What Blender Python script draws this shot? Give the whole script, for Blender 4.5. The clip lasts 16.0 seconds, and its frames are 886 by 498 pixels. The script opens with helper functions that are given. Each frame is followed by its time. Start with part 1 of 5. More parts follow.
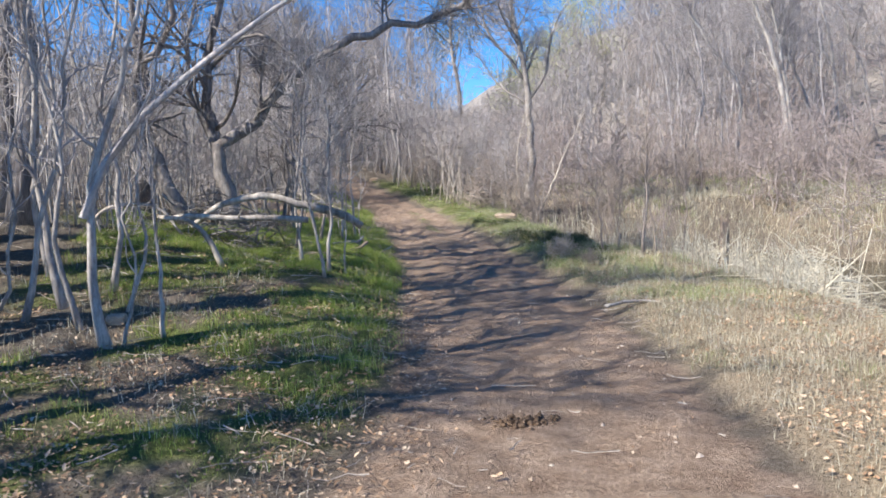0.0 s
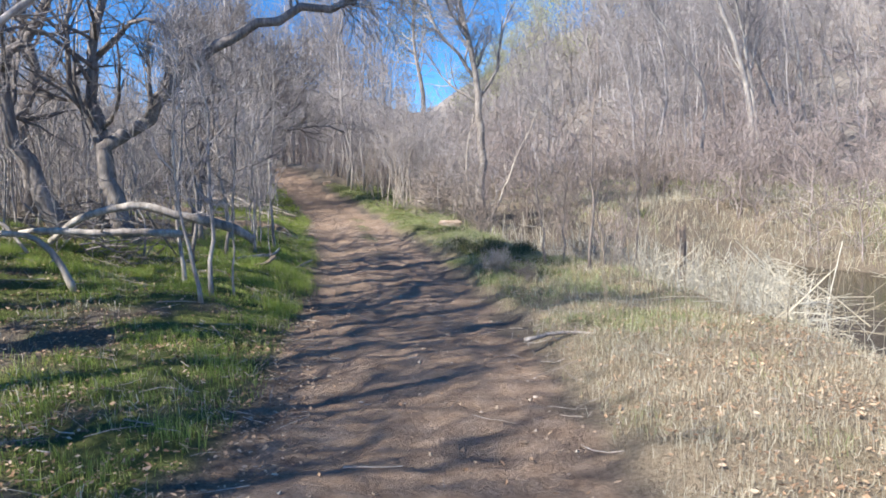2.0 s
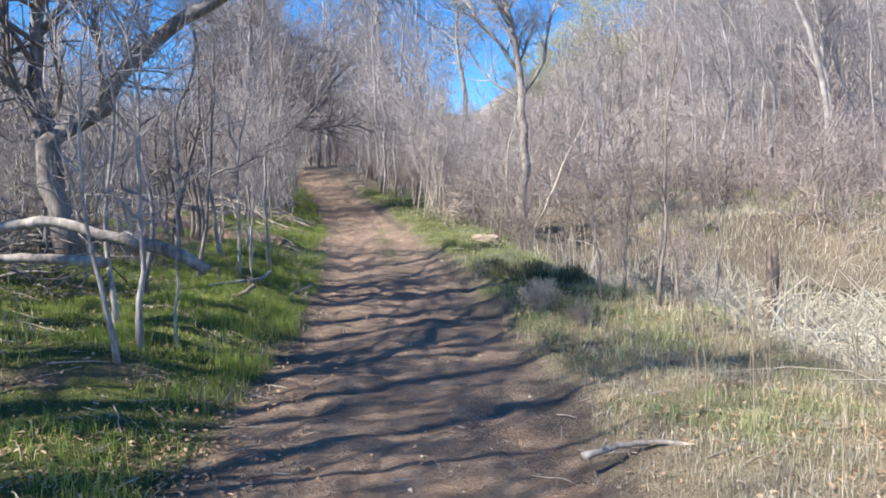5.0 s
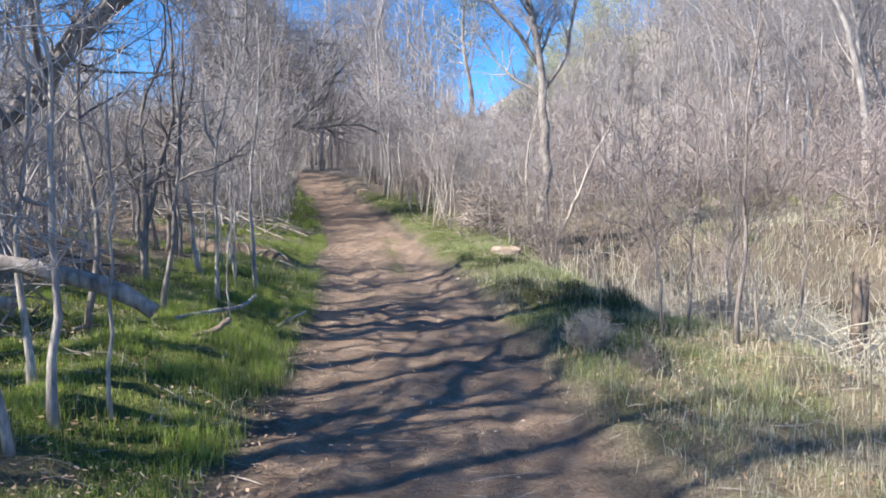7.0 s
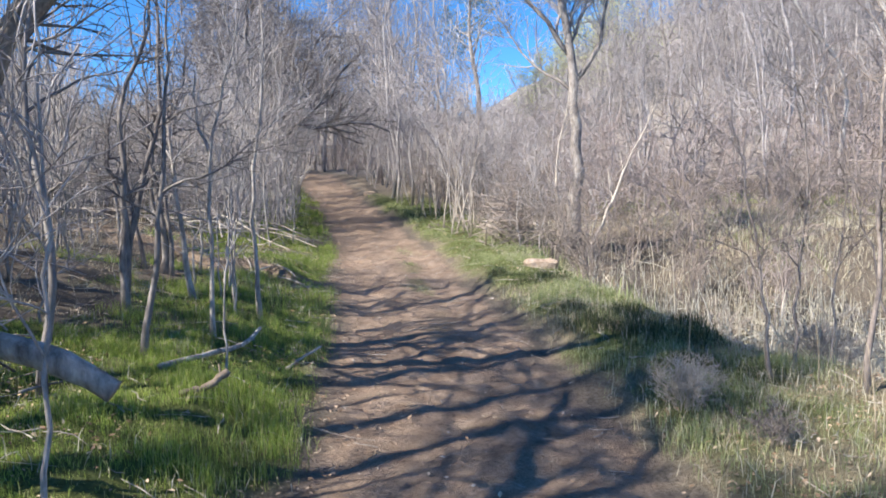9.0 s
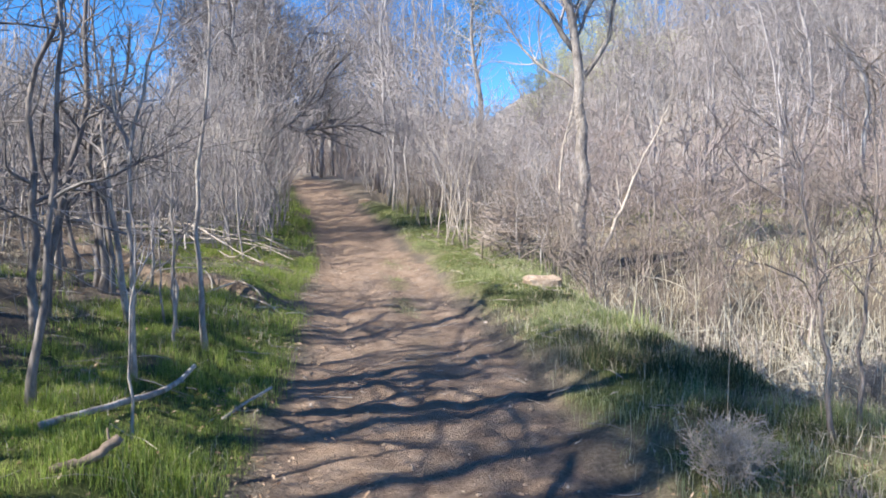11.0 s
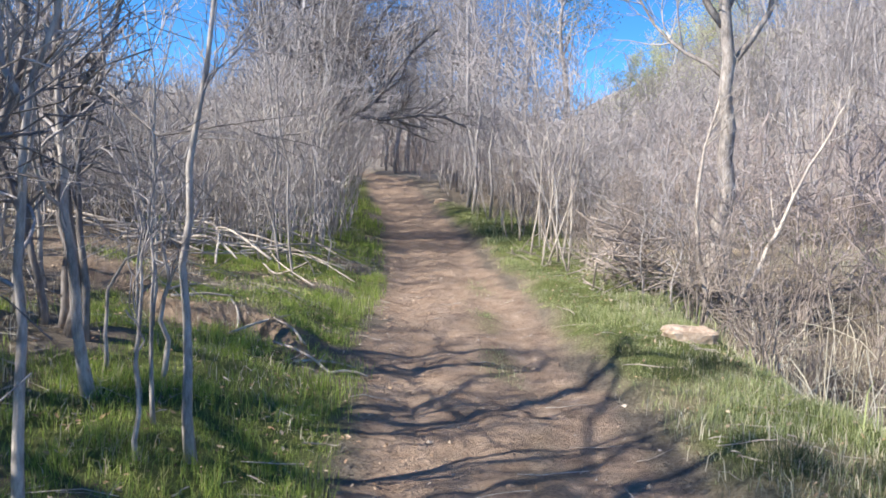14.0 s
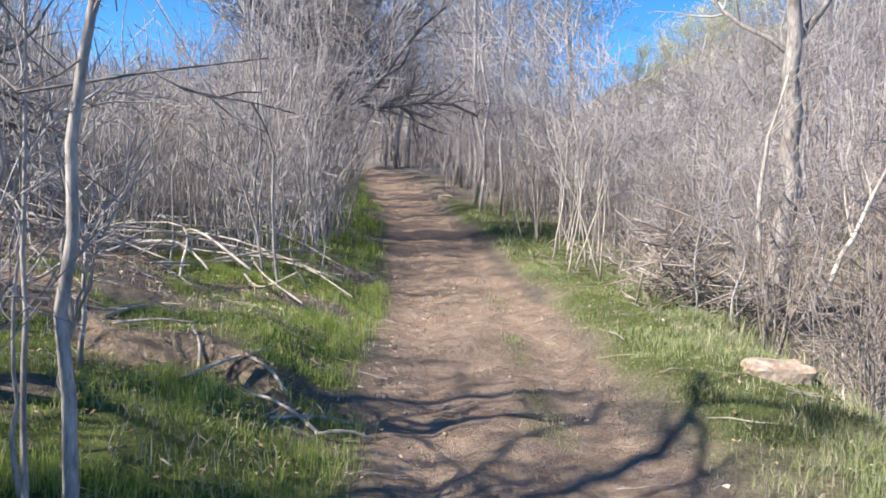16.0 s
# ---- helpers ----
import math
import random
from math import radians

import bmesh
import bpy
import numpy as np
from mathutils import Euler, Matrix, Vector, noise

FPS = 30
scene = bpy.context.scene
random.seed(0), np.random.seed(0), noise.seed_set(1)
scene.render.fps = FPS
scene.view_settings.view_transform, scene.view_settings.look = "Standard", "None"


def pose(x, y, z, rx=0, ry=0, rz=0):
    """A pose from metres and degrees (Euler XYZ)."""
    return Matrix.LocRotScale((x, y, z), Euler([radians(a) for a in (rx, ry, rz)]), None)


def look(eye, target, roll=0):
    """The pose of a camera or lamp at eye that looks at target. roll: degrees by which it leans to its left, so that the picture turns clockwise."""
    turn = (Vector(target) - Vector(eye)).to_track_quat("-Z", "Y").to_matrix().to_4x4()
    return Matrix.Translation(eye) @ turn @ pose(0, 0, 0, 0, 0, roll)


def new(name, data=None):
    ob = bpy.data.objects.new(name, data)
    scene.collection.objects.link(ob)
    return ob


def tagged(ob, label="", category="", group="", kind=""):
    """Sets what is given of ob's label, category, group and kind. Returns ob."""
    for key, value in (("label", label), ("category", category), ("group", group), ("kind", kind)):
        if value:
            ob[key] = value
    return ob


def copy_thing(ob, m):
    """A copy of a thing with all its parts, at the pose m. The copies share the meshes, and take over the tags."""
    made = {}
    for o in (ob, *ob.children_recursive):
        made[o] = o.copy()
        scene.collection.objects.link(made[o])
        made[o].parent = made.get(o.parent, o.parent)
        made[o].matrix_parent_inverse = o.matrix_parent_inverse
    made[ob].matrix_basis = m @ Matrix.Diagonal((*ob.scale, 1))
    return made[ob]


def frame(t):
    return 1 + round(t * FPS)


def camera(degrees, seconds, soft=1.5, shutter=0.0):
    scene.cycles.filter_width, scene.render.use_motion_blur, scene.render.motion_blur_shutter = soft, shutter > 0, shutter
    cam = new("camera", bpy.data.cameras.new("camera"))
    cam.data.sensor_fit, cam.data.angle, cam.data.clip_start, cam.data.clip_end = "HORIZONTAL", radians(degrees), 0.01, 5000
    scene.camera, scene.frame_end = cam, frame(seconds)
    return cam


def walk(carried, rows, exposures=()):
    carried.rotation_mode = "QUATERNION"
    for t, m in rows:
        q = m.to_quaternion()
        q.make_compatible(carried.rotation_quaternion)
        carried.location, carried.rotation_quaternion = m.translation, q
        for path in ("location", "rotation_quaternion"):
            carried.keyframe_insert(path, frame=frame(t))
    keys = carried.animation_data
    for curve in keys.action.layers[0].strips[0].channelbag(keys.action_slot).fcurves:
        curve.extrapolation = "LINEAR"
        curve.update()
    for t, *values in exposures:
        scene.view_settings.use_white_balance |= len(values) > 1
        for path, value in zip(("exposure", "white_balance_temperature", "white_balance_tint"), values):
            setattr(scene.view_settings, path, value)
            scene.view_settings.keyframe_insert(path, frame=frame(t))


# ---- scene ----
# ---- camera ----
cam = camera(58.0, 16.0, soft=1.8)
PATH = [
    (0, (-0.928, 0.0, 1.375), (-0.71, 1.982, 1.22), -1.4),
    (0.5, (-0.794, 0.29, 1.347), (-0.553, 2.269, 1.193), -1.5),
    (1, (-0.584, 0.594, 1.346), (-0.314, 2.569, 1.192), -1.7),
    (1.5, (-0.338, 0.924, 1.368), (-0.043, 2.896, 1.216), -1.9),
    (2, (-0.085, 1.28, 1.407), (0.198, 3.254, 1.256), -1.6),
    (2.5, (0.094, 1.613, 1.434), (0.285, 3.598, 1.283), -1.0),
    (3, (0.228, 1.961, 1.452), (0.353, 3.951, 1.301), -0.4),
    (3.5, (0.3, 2.342, 1.469), (0.465, 4.329, 1.32), -0.6),
    (4, (0.345, 2.788, 1.48), (0.536, 4.774, 1.339), -0.7),
    (4.2, (0.367, 2.955, 1.495), (0.548, 4.942, 1.355), -0.6),
    (6.3, (0.41, 4.584, 1.477), (0.589, 6.572, 1.342), -0.9),
    (6.5, (0.392, 4.776, 1.497), (0.57, 6.763, 1.366), -0.7),
    (7, (0.364, 5.231, 1.546), (0.536, 7.219, 1.414), -0.6),
    (7.5, (0.33, 5.663, 1.596), (0.487, 7.653, 1.465), -0.3),
    (8, (0.283, 6.055, 1.632), (0.438, 8.045, 1.501), -0.4),
    (8.5, (0.206, 6.397, 1.633), (0.386, 8.385, 1.503), -0.7),
    (9, (0.142, 6.669, 1.64), (0.31, 8.658, 1.507), -0.9),
    (9.2, (0.125, 6.77, 1.648), (0.276, 8.76, 1.513), -1.0),
    (11.3, (0.432, 8.151, 1.644), (0.599, 10.141, 1.532), -0.3),
    (11.5, (0.434, 8.374, 1.698), (0.604, 10.363, 1.578), 0.0),
    (12, (0.489, 8.891, 1.764), (0.593, 10.884, 1.64), 0.8),
    (12.5, (0.508, 9.357, 1.8), (0.515, 11.352, 1.668), 2.0),
    (13, (0.465, 9.723, 1.806), (0.417, 11.718, 1.675), 2.5),
    (13.5, (0.348, 10.024, 1.807), (0.352, 12.019, 1.678), 2.0),
    (14, (0.242, 10.414, 1.798), (0.229, 12.41, 1.675), 2.0),
    (14.5, (0.115, 10.846, 1.787), (0.086, 12.842, 1.662), 2.1),
    (15, (-0.002, 11.227, 1.782), (-0.036, 13.222, 1.651), 1.8),
    (15.5, (-0.018, 11.603, 1.795), (-0.015, 13.599, 1.666), 1.8),
    (16, (0.058, 11.932, 1.813), (0.05, 13.928, 1.679), 2.2),
]
walk(cam, [(t, look(eye, target, roll)) for t, eye, target, roll in PATH], [(0, 1.0, 6780, 9), (4, 1.08, 6780, 9), (8, 1.16, 6780, 9), (16, 1.21, 6780, 9)])

# ---- light ----
SUN_TRAVEL = Vector((0.80, 0.42, -0.79)).normalized()
world = bpy.data.worlds.new("sky")
scene.world = world
world.use_nodes = True
wt = world.node_tree
sky = wt.nodes.new("ShaderNodeTexSky")
sky.sky_type = "NISHITA"
sky.sun_disc = False
sky.sun_elevation = math.asin(-SUN_TRAVEL.z)
sky.sun_rotation = math.atan2(-SUN_TRAVEL.x, -SUN_TRAVEL.y)
sky.altitude = 3000
sky.air_density = 0.75
sky.dust_density = 0.0
sky.ozone_density = 4.0
wt.nodes["Background"].inputs["Strength"].default_value = 0.15
deep = wt.nodes.new("ShaderNodeHueSaturation")
deep.inputs["Saturation"].default_value = 1.24
deep.inputs["Value"].default_value = 0.9
wt.links.new(sky.outputs["Color"], deep.inputs["Color"])
wt.links.new(deep.outputs["Color"], wt.nodes["Background"].inputs["Color"])
sun_data = bpy.data.lights.new("sun", "SUN")
sun_data.energy = 4.5
sun_data.angle = radians(0.7)
sun_data.color = (1.0, 0.95, 0.885)
sun = new("sun", sun_data)
sun.matrix_world = look((-60, -40, 60), tuple(Vector((-60, -40, 60)) + SUN_TRAVEL * 10))

# ---- materials ----


def node_material(name, rough=0.9, spec=0.2):
    m = bpy.data.materials.new(name)
    m.use_nodes = True
    b = m.node_tree.nodes["Principled BSDF"]
    b.inputs["Roughness"].default_value = rough
    b.inputs["Specular IOR Level"].default_value = spec
    return m, m.node_tree, b


def ramp(tree, source, stops):
    r = tree.nodes.new("ShaderNodeValToRGB")
    e = r.color_ramp.elements
    while len(e) < len(stops):
        e.new(0.5)
    for el, (p, c) in zip(e, stops):
        el.position, el.color = p, (*c, 1)
    tree.links.new(source, r.inputs["Fac"])
    return r.outputs["Color"]


def noise_node(tree, scale, detail=4, rough=0.6, coords=None, stretch=None):
    n = tree.nodes.new("ShaderNodeTexNoise")
    n.inputs["Scale"].default_value = scale
    n.inputs["Detail"].default_value = detail
    n.inputs["Roughness"].default_value = rough
    if coords is None:
        coords = tree.nodes.new("ShaderNodeNewGeometry").outputs["Position"]
    if stretch:
        mp = tree.nodes.new("ShaderNodeMapping")
        mp.inputs["Scale"].default_value = stretch
        tree.links.new(coords, mp.inputs["Vector"])
        coords = mp.outputs["Vector"]
    tree.links.new(coords, n.inputs["Vector"])
    return n.outputs["Fac"]


def mix(tree, fac, a, b, mode="MIX"):
    n = tree.nodes.new("ShaderNodeMix")
    n.data_type, n.blend_type = "RGBA", mode
    for sock, v in ((n.inputs[0], fac), (n.inputs[6], a), (n.inputs[7], b)):
        if isinstance(v, (int, float)):
            sock.default_value = v
        elif isinstance(v, tuple):
            sock.default_value = (*v, 1)
        else:
            tree.links.new(v, sock)
    return n.outputs[2]


def bump(tree, bsdf, height, strength, distance):
    n = tree.nodes.new("ShaderNodeBump")
    n.inputs["Strength"].default_value = strength
    n.inputs["Distance"].default_value = distance
    tree.links.new(height, n.inputs["Height"])
    tree.links.new(n.outputs["Normal"], bsdf.inputs["Normal"])


def bark(name, dark, light, scale=30, patch=(0.4, 0.6)):
    m, tree, b = node_material(name, 0.85, 0.25)
    pos = tree.nodes.new("ShaderNodeNewGeometry").outputs["Position"]
    fine = noise_node(tree, scale, 5, 0.7, pos, (1, 1, 0.25))
    big = noise_node(tree, 2.3, 2, 0.5, pos)
    c1 = ramp(tree, fine, [(0.3, dark), (0.7, light)])
    c2 = ramp(tree, big, [(patch[0], (0.72, 0.70, 0.70)), (patch[1], (1.1, 1.08, 1.05))])
    tree.links.new(mix(tree, 1.0, c1, c2, "MULTIPLY"), b.inputs["Base Color"])
    bump(tree, b, fine, 0.5, 0.01)
    return m


def island(name, stops, rough=0.8, spec=0.25, translucent=0.0):
    """Colour varied piece by piece, with some large patches."""
    m, tree, b = node_material(name, rough, spec)
    geo = tree.nodes.new("ShaderNodeNewGeometry")
    c = ramp(tree, geo.outputs["Random Per Island"], stops)
    big = noise_node(tree, 1.3, 2, 0.5, geo.outputs["Position"])
    c = mix(tree, 1.0, c, ramp(tree, big, [(0.35, (0.8, 0.82, 0.8)), (0.65, (1.1, 1.08, 1.0))]), "MULTIPLY")
    tree.links.new(c, b.inputs["Base Color"])
    if translucent:
        t = tree.nodes.new("ShaderNodeBsdfTranslucent")
        tree.links.new(c, t.inputs["Color"])
        s = tree.nodes.new("ShaderNodeMixShader")
        s.inputs[0].default_value = translucent
        out = tree.nodes["Material Output"]
        tree.links.new(b.outputs[0], s.inputs[1])
        tree.links.new(t.outputs[0], s.inputs[2])
        tree.links.new(s.outputs[0], out.inputs["Surface"])
    return m


def ground_material():
    m, tree, b = node_material("trail_and_soil", 0.95, 0.15)
    pos = tree.nodes.new("ShaderNodeNewGeometry").outputs["Position"]

    def mask(name):
        a = tree.nodes.new("ShaderNodeAttribute")
        a.attribute_name = name
        return a.outputs["Fac"]

    fine = noise_node(tree, 38, 6, 0.75, pos)
    mid = noise_node(tree, 5.5, 5, 0.65, pos)
    big = noise_node(tree, 0.8, 3, 0.5, pos)
    dirt = ramp(tree, mid, [(0.25, (0.24, 0.165, 0.122)), (0.5, (0.37, 0.275, 0.21)), (0.75, (0.50, 0.385, 0.305))])
    dirt = mix(tree, 1.0, dirt, ramp(tree, fine, [(0.3, (0.62, 0.60, 0.58)), (0.5, (1, 1, 1)), (0.72, (1.25, 1.22, 1.2))]), "MULTIPLY")
    soil = ramp(tree, fine, [(0.3, (0.085, 0.071, 0.061)), (0.55, (0.175, 0.152, 0.131)), (0.75, (0.32, 0.287, 0.252))])
    straw = ramp(tree, fine, [(0.28, (0.20, 0.155, 0.105)), (0.5, (0.40, 0.325, 0.235)), (0.72, (0.56, 0.475, 0.36))])
    green = ramp(tree, fine, [(0.3, (0.07, 0.08, 0.03)), (0.5, (0.135, 0.165, 0.055)), (0.66, (0.2, 0.21, 0.085)), (0.8, (0.33, 0.28, 0.17))])
    c = mix(tree, mask("dry"), soil, straw)
    grey = ramp(tree, fine, [(0.28, (0.17, 0.15, 0.135)), (0.5, (0.31, 0.285, 0.265)), (0.72, (0.45, 0.42, 0.395))])
    c = mix(tree, mask("wooded"), c, grey)
    c = mix(tree, mask("green"), c, green)
    c = mix(tree, mask("trail"), c, dirt)
    c = mix(tree, 1.0, c, ramp(tree, big, [(0.3, (0.85, 0.85, 0.86)), (0.7, (1.1, 1.08, 1.05))]), "MULTIPLY")
    tree.links.new(c, b.inputs["Base Color"])
    bump(tree, b, mix(tree, 0.6, fine, mid), 1.0, 0.11)
    return m


M_GROUND = ground_material()
M_SAPLING = bark("sapling_bark", (0.21, 0.196, 0.19), (0.60, 0.563, 0.55), 45)
M_STEM = bark("grey_stem_bark", (0.20, 0.185, 0.177), (0.61, 0.57, 0.55), 45)
M_OAK = bark("oak_bark", (0.11, 0.10, 0.10), (0.36, 0.333, 0.328), 28)
M_TREE = bark("cottonwood_bark", (0.12, 0.106, 0.098), (0.52, 0.478, 0.445), 30)
M_WHITE = bark("pale_bark", (0.30, 0.277, 0.262), (0.58, 0.548, 0.515), 14)
M_TWIG = bark("twig_bark", (0.28, 0.26, 0.266), (0.58, 0.546, 0.55), 60)
# far bark is paled, so that its colour carries the lens haze
M_FAR = bark("hazed_far_twig_bark", (0.30, 0.282, 0.288), (0.52, 0.493, 0.50), 20)
M_MID = bark("grey_crown_bark", (0.19, 0.176, 0.18), (0.43, 0.405, 0.41), 24)
M_RUST = bark("reddish_twig_bark", (0.26, 0.222, 0.216), (0.50, 0.436, 0.424), 40)
M_DEAD = bark("bleached_dead_wood", (0.26, 0.225, 0.195), (0.66, 0.60, 0.54), 30)
M_LOG = bark("weathered_log_bark", (0.16, 0.14, 0.125), (0.66, 0.615, 0.57), 18, (0.42, 0.55))
M_STUMP = bark("rotten_stump_wood", (0.11, 0.085, 0.07), (0.33, 0.265, 0.215), 18)
M_STALK = bark("dry_stalk", (0.22, 0.18, 0.13), (0.50, 0.43, 0.33), 60)
M_BRUSH = bark("dry_brush", (0.17, 0.143, 0.13), (0.46, 0.40, 0.365), 50)
M_GRASS = island("fresh_grass", [(0.0, (0.20, 0.28, 0.06)), (0.45, (0.34, 0.46, 0.115)), (0.8, (0.48, 0.57, 0.18)), (1.0, (0.62, 0.57, 0.34))], 0.6, 0.3, 0.6)
M_VERGE = island("verge_grass", [(0.0, (0.215, 0.26, 0.11)), (0.5, (0.355, 0.41, 0.195)), (0.85, (0.49, 0.515, 0.31)), (1.0, (0.64, 0.60, 0.45))], 0.65, 0.25, 0.4)
# verge clumps: grass green darkened and dulled to hold the tree shade
M_SHADED_GRASS = island("shaded_grass", [(0.0, (0.055, 0.07, 0.035)), (0.5, (0.10, 0.125, 0.06)), (0.85, (0.17, 0.19, 0.10)), (1.0, (0.34, 0.30, 0.2))], 0.6, 0.3, 0.4)
M_STRAW = island("dry_grass", [(0.0, (0.31, 0.265, 0.195)), (0.5, (0.53, 0.48, 0.385)), (1.0, (0.72, 0.68, 0.58))], 0.75, 0.25, 0.25)
M_BANK = island("bank_straw", [(0.0, (0.30, 0.265, 0.205)), (0.5, (0.48, 0.445, 0.365)), (1.0, (0.65, 0.61, 0.53))], 0.75, 0.2, 0.25)
M_REED = island("bleached_reed", [(0.0, (0.46, 0.40, 0.31)), (0.5, (0.70, 0.64, 0.54)), (1.0, (0.86, 0.82, 0.74))], 0.7, 0.3, 0.15)
M_LEAF = island("fallen_leaf", [(0.0, (0.22, 0.14, 0.09)), (0.4, (0.42, 0.27, 0.18)), (0.75, (0.60, 0.43, 0.31)), (1.0, (0.72, 0.58, 0.46))], 0.75, 0.3, 0.15)
M_BUD = island("spring_leaf", [(0.0, (0.46, 0.48, 0.26)), (0.6, (0.60, 0.61, 0.36)), (1.0, (0.72, 0.71, 0.48))], 0.7, 0.25, 0.5)
M_NEEDLE = island("evergreen_leaf", [(0.0, (0.09, 0.105, 0.06)), (0.6, (0.17, 0.185, 0.11)), (1.0, (0.26, 0.275, 0.17))], 0.6, 0.35, 0.2)

# ---- helpers for building ----


def vnoise(x, y, seed=0):
    """Smooth value noise from -1 to 1."""
    x, y = np.asarray(x, float), np.asarray(y, float)
    i, j = np.floor(x).astype(np.int64), np.floor(y).astype(np.int64)
    u, v = x - i, y - j
    u, v = u * u * (3 - 2 * u), v * v * (3 - 2 * v)

    def h(a, b):
        n = (a * 374761393 + b * 668265263 + seed * 974634541) & 0x7FFFFFFF
        n = ((n ^ (n >> 13)) * 1274126177) & 0x7FFFFFFF
        return ((n ^ (n >> 16)) & 0xFFFF) / 32767.5 - 1

    return (h(i, j) * (1 - u) + h(i + 1, j) * u) * (1 - v) + (h(i, j + 1) * (1 - u) + h(i + 1, j + 1) * u) * v


def smooth(a, b, x):
    t = np.clip((np.asarray(x, float) - a) / (b - a), 0, 1)
    return t * t * (3 - 2 * t)


class Geo:
    """Gathers vertices and faces of three or four corners for one mesh."""

    def __init__(self):
        self.v, self.q, self.t, self.n = [], [], [], 0

    def add(self, v, quads=None, tris=None):
        v = np.asarray(v, float).reshape(-1, 3)
        self.v.append(v)
        if quads is not None and len(quads):
            self.q.append(np.asarray(quads, np.int64).reshape(-1, 4) + self.n)
        if tris is not None and len(tris):
            self.t.append(np.asarray(tris, np.int64).reshape(-1, 3) + self.n)
        self.n += len(v)
        return self

    def mesh(self, name, material, shade=True):
        v = np.concatenate(self.v)
        q = np.concatenate(self.q) if self.q else np.zeros((0, 4), np.int64)
        t = np.concatenate(self.t) if self.t else np.zeros((0, 3), np.int64)
        me = bpy.data.meshes.new(name)
        me.vertices.add(len(v))
        me.vertices.foreach_set("co", v.astype(np.float32).ravel())
        loops = np.concatenate([q.ravel(), t.ravel()]).astype(np.int32)
        me.loops.add(len(loops))
        me.loops.foreach_set("vertex_index", loops)
        start = np.concatenate([np.arange(len(q)) * 4, len(q) * 4 + np.arange(len(t)) * 3]).astype(np.int32)
        me.polygons.add(len(start))
        me.polygons.foreach_set("loop_start", start)
        me.polygons.foreach_set("use_smooth", np.full(len(start), shade))
        me.materials.append(material)
        me.update(calc_edges=True)
        return me


def tubes(geo, P, R, sides):
    """Many tubes at once: centre lines P (n, k, 3) and radii R (n, k)."""
    P, R = np.asarray(P, float), np.asarray(R, float)
    n, k = P.shape[:2]
    T = np.gradient(P, axis=1)
    T /= np.linalg.norm(T, axis=2, keepdims=True) + 1e-9
    ref = np.where(np.abs(T[:, :1, 2:]) < 0.9, np.array([[[0, 0, 1.0]]]), np.array([[[1.0, 0, 0]]]))
    A = np.cross(T, ref)
    A /= np.linalg.norm(A, axis=2, keepdims=True) + 1e-9
    B = np.cross(T, A)
    ang = np.arange(sides) * 2 * np.pi / sides
    V = P[:, :, None] + R[:, :, None, None] * (np.cos(ang)[None, None, :, None] * A[:, :, None] + np.sin(ang)[None, None, :, None] * B[:, :, None])
    idx = np.arange(n * k * sides).reshape(n, k, sides)
    nxt = np.roll(idx, -1, axis=2)
    q = np.stack([idx[:, :-1], nxt[:, :-1], nxt[:, 1:], idx[:, 1:]], -1).reshape(-1, 4)
    geo.add(V, q)
    if sides >= 5:
        for row, flip in ((0, 1), (k - 1, 0)):
            c = geo.n
            ring = idx[:, row]
            base = c - n * k * sides
            cap = np.stack([ring, np.roll(ring, -1, 1), np.repeat(ring[:, :1], sides, 1)], -1)[:, 1:-1]
            if flip:
                cap = cap[..., ::-1]
            geo.t.append(cap.reshape(-1, 3) + base)
    return geo


def line(points, k):
    """A smooth line of k points through the given ones."""
    p = np.asarray(points, float)
    s = np.r_[0, np.cumsum(np.linalg.norm(np.diff(p, axis=0), axis=1))]
    u = np.linspace(0, s[-1], k)
    m = np.gradient(p, s, axis=0) if len(p) > 2 else np.repeat((p[1:] - p[:1]) / s[-1], 2, 0)
    i = np.clip(np.searchsorted(s, u, side="right") - 1, 0, len(p) - 2)
    h = (s[i + 1] - s[i])[:, None]
    t = ((u - s[i]) / (s[i + 1] - s[i]))[:, None]
    return (2 * t**3 - 3 * t**2 + 1) * p[i] + (t**3 - 2 * t**2 + t) * h * m[i] + (3 * t**2 - 2 * t**3) * p[i + 1] + (t**3 - t**2) * h * m[i + 1]


def sprout(rng, P, R, n, span, angle, length, k=5, up=0.05, wob=0.12, ratio=0.6, taper=0.85, least=0.002, shrink=0.5):
    """n branches that leave the lines P at points within span of their length."""
    i = rng.integers(len(P), size=n)
    u = span[0] + (span[1] - span[0]) * rng.random(n)
    f = u * (P.shape[1] - 1)
    a = np.minimum(f.astype(int), P.shape[1] - 2)
    w = (f - a)[:, None]
    start = P[i, a] * (1 - w) + P[i, a + 1] * w
    tan = P[i, a + 1] - P[i, a]
    tan /= np.linalg.norm(tan, axis=1, keepdims=True) + 1e-9
    r0 = (R[i, a] * (1 - w[:, 0]) + R[i, a + 1] * w[:, 0]) * ratio * (0.7 + 0.5 * rng.random(n))
    v = rng.normal(size=(n, 3))
    v -= (v * tan).sum(1, keepdims=True) * tan
    v /= np.linalg.norm(v, axis=1, keepdims=True) + 1e-9
    an = np.radians(angle) * (0.6 + 0.8 * rng.random(n))[:, None]
    d = np.cos(an) * tan + np.sin(an) * v
    L = length * (1 - shrink * u) * (0.5 + rng.random(n))
    out = np.zeros((n, k, 3))
    out[:, 0] = start
    for s in range(1, k):
        d = d + wob * rng.normal(size=(n, 3)) + np.array([0, 0, up])
        d /= np.linalg.norm(d, axis=1, keepdims=True)
        out[:, s] = out[:, s - 1] + d * (L / (k - 1))[:, None]
    rad = np.maximum(r0[:, None] * (1 - taper * np.linspace(0, 1, k))[None], least)
    return out, rad


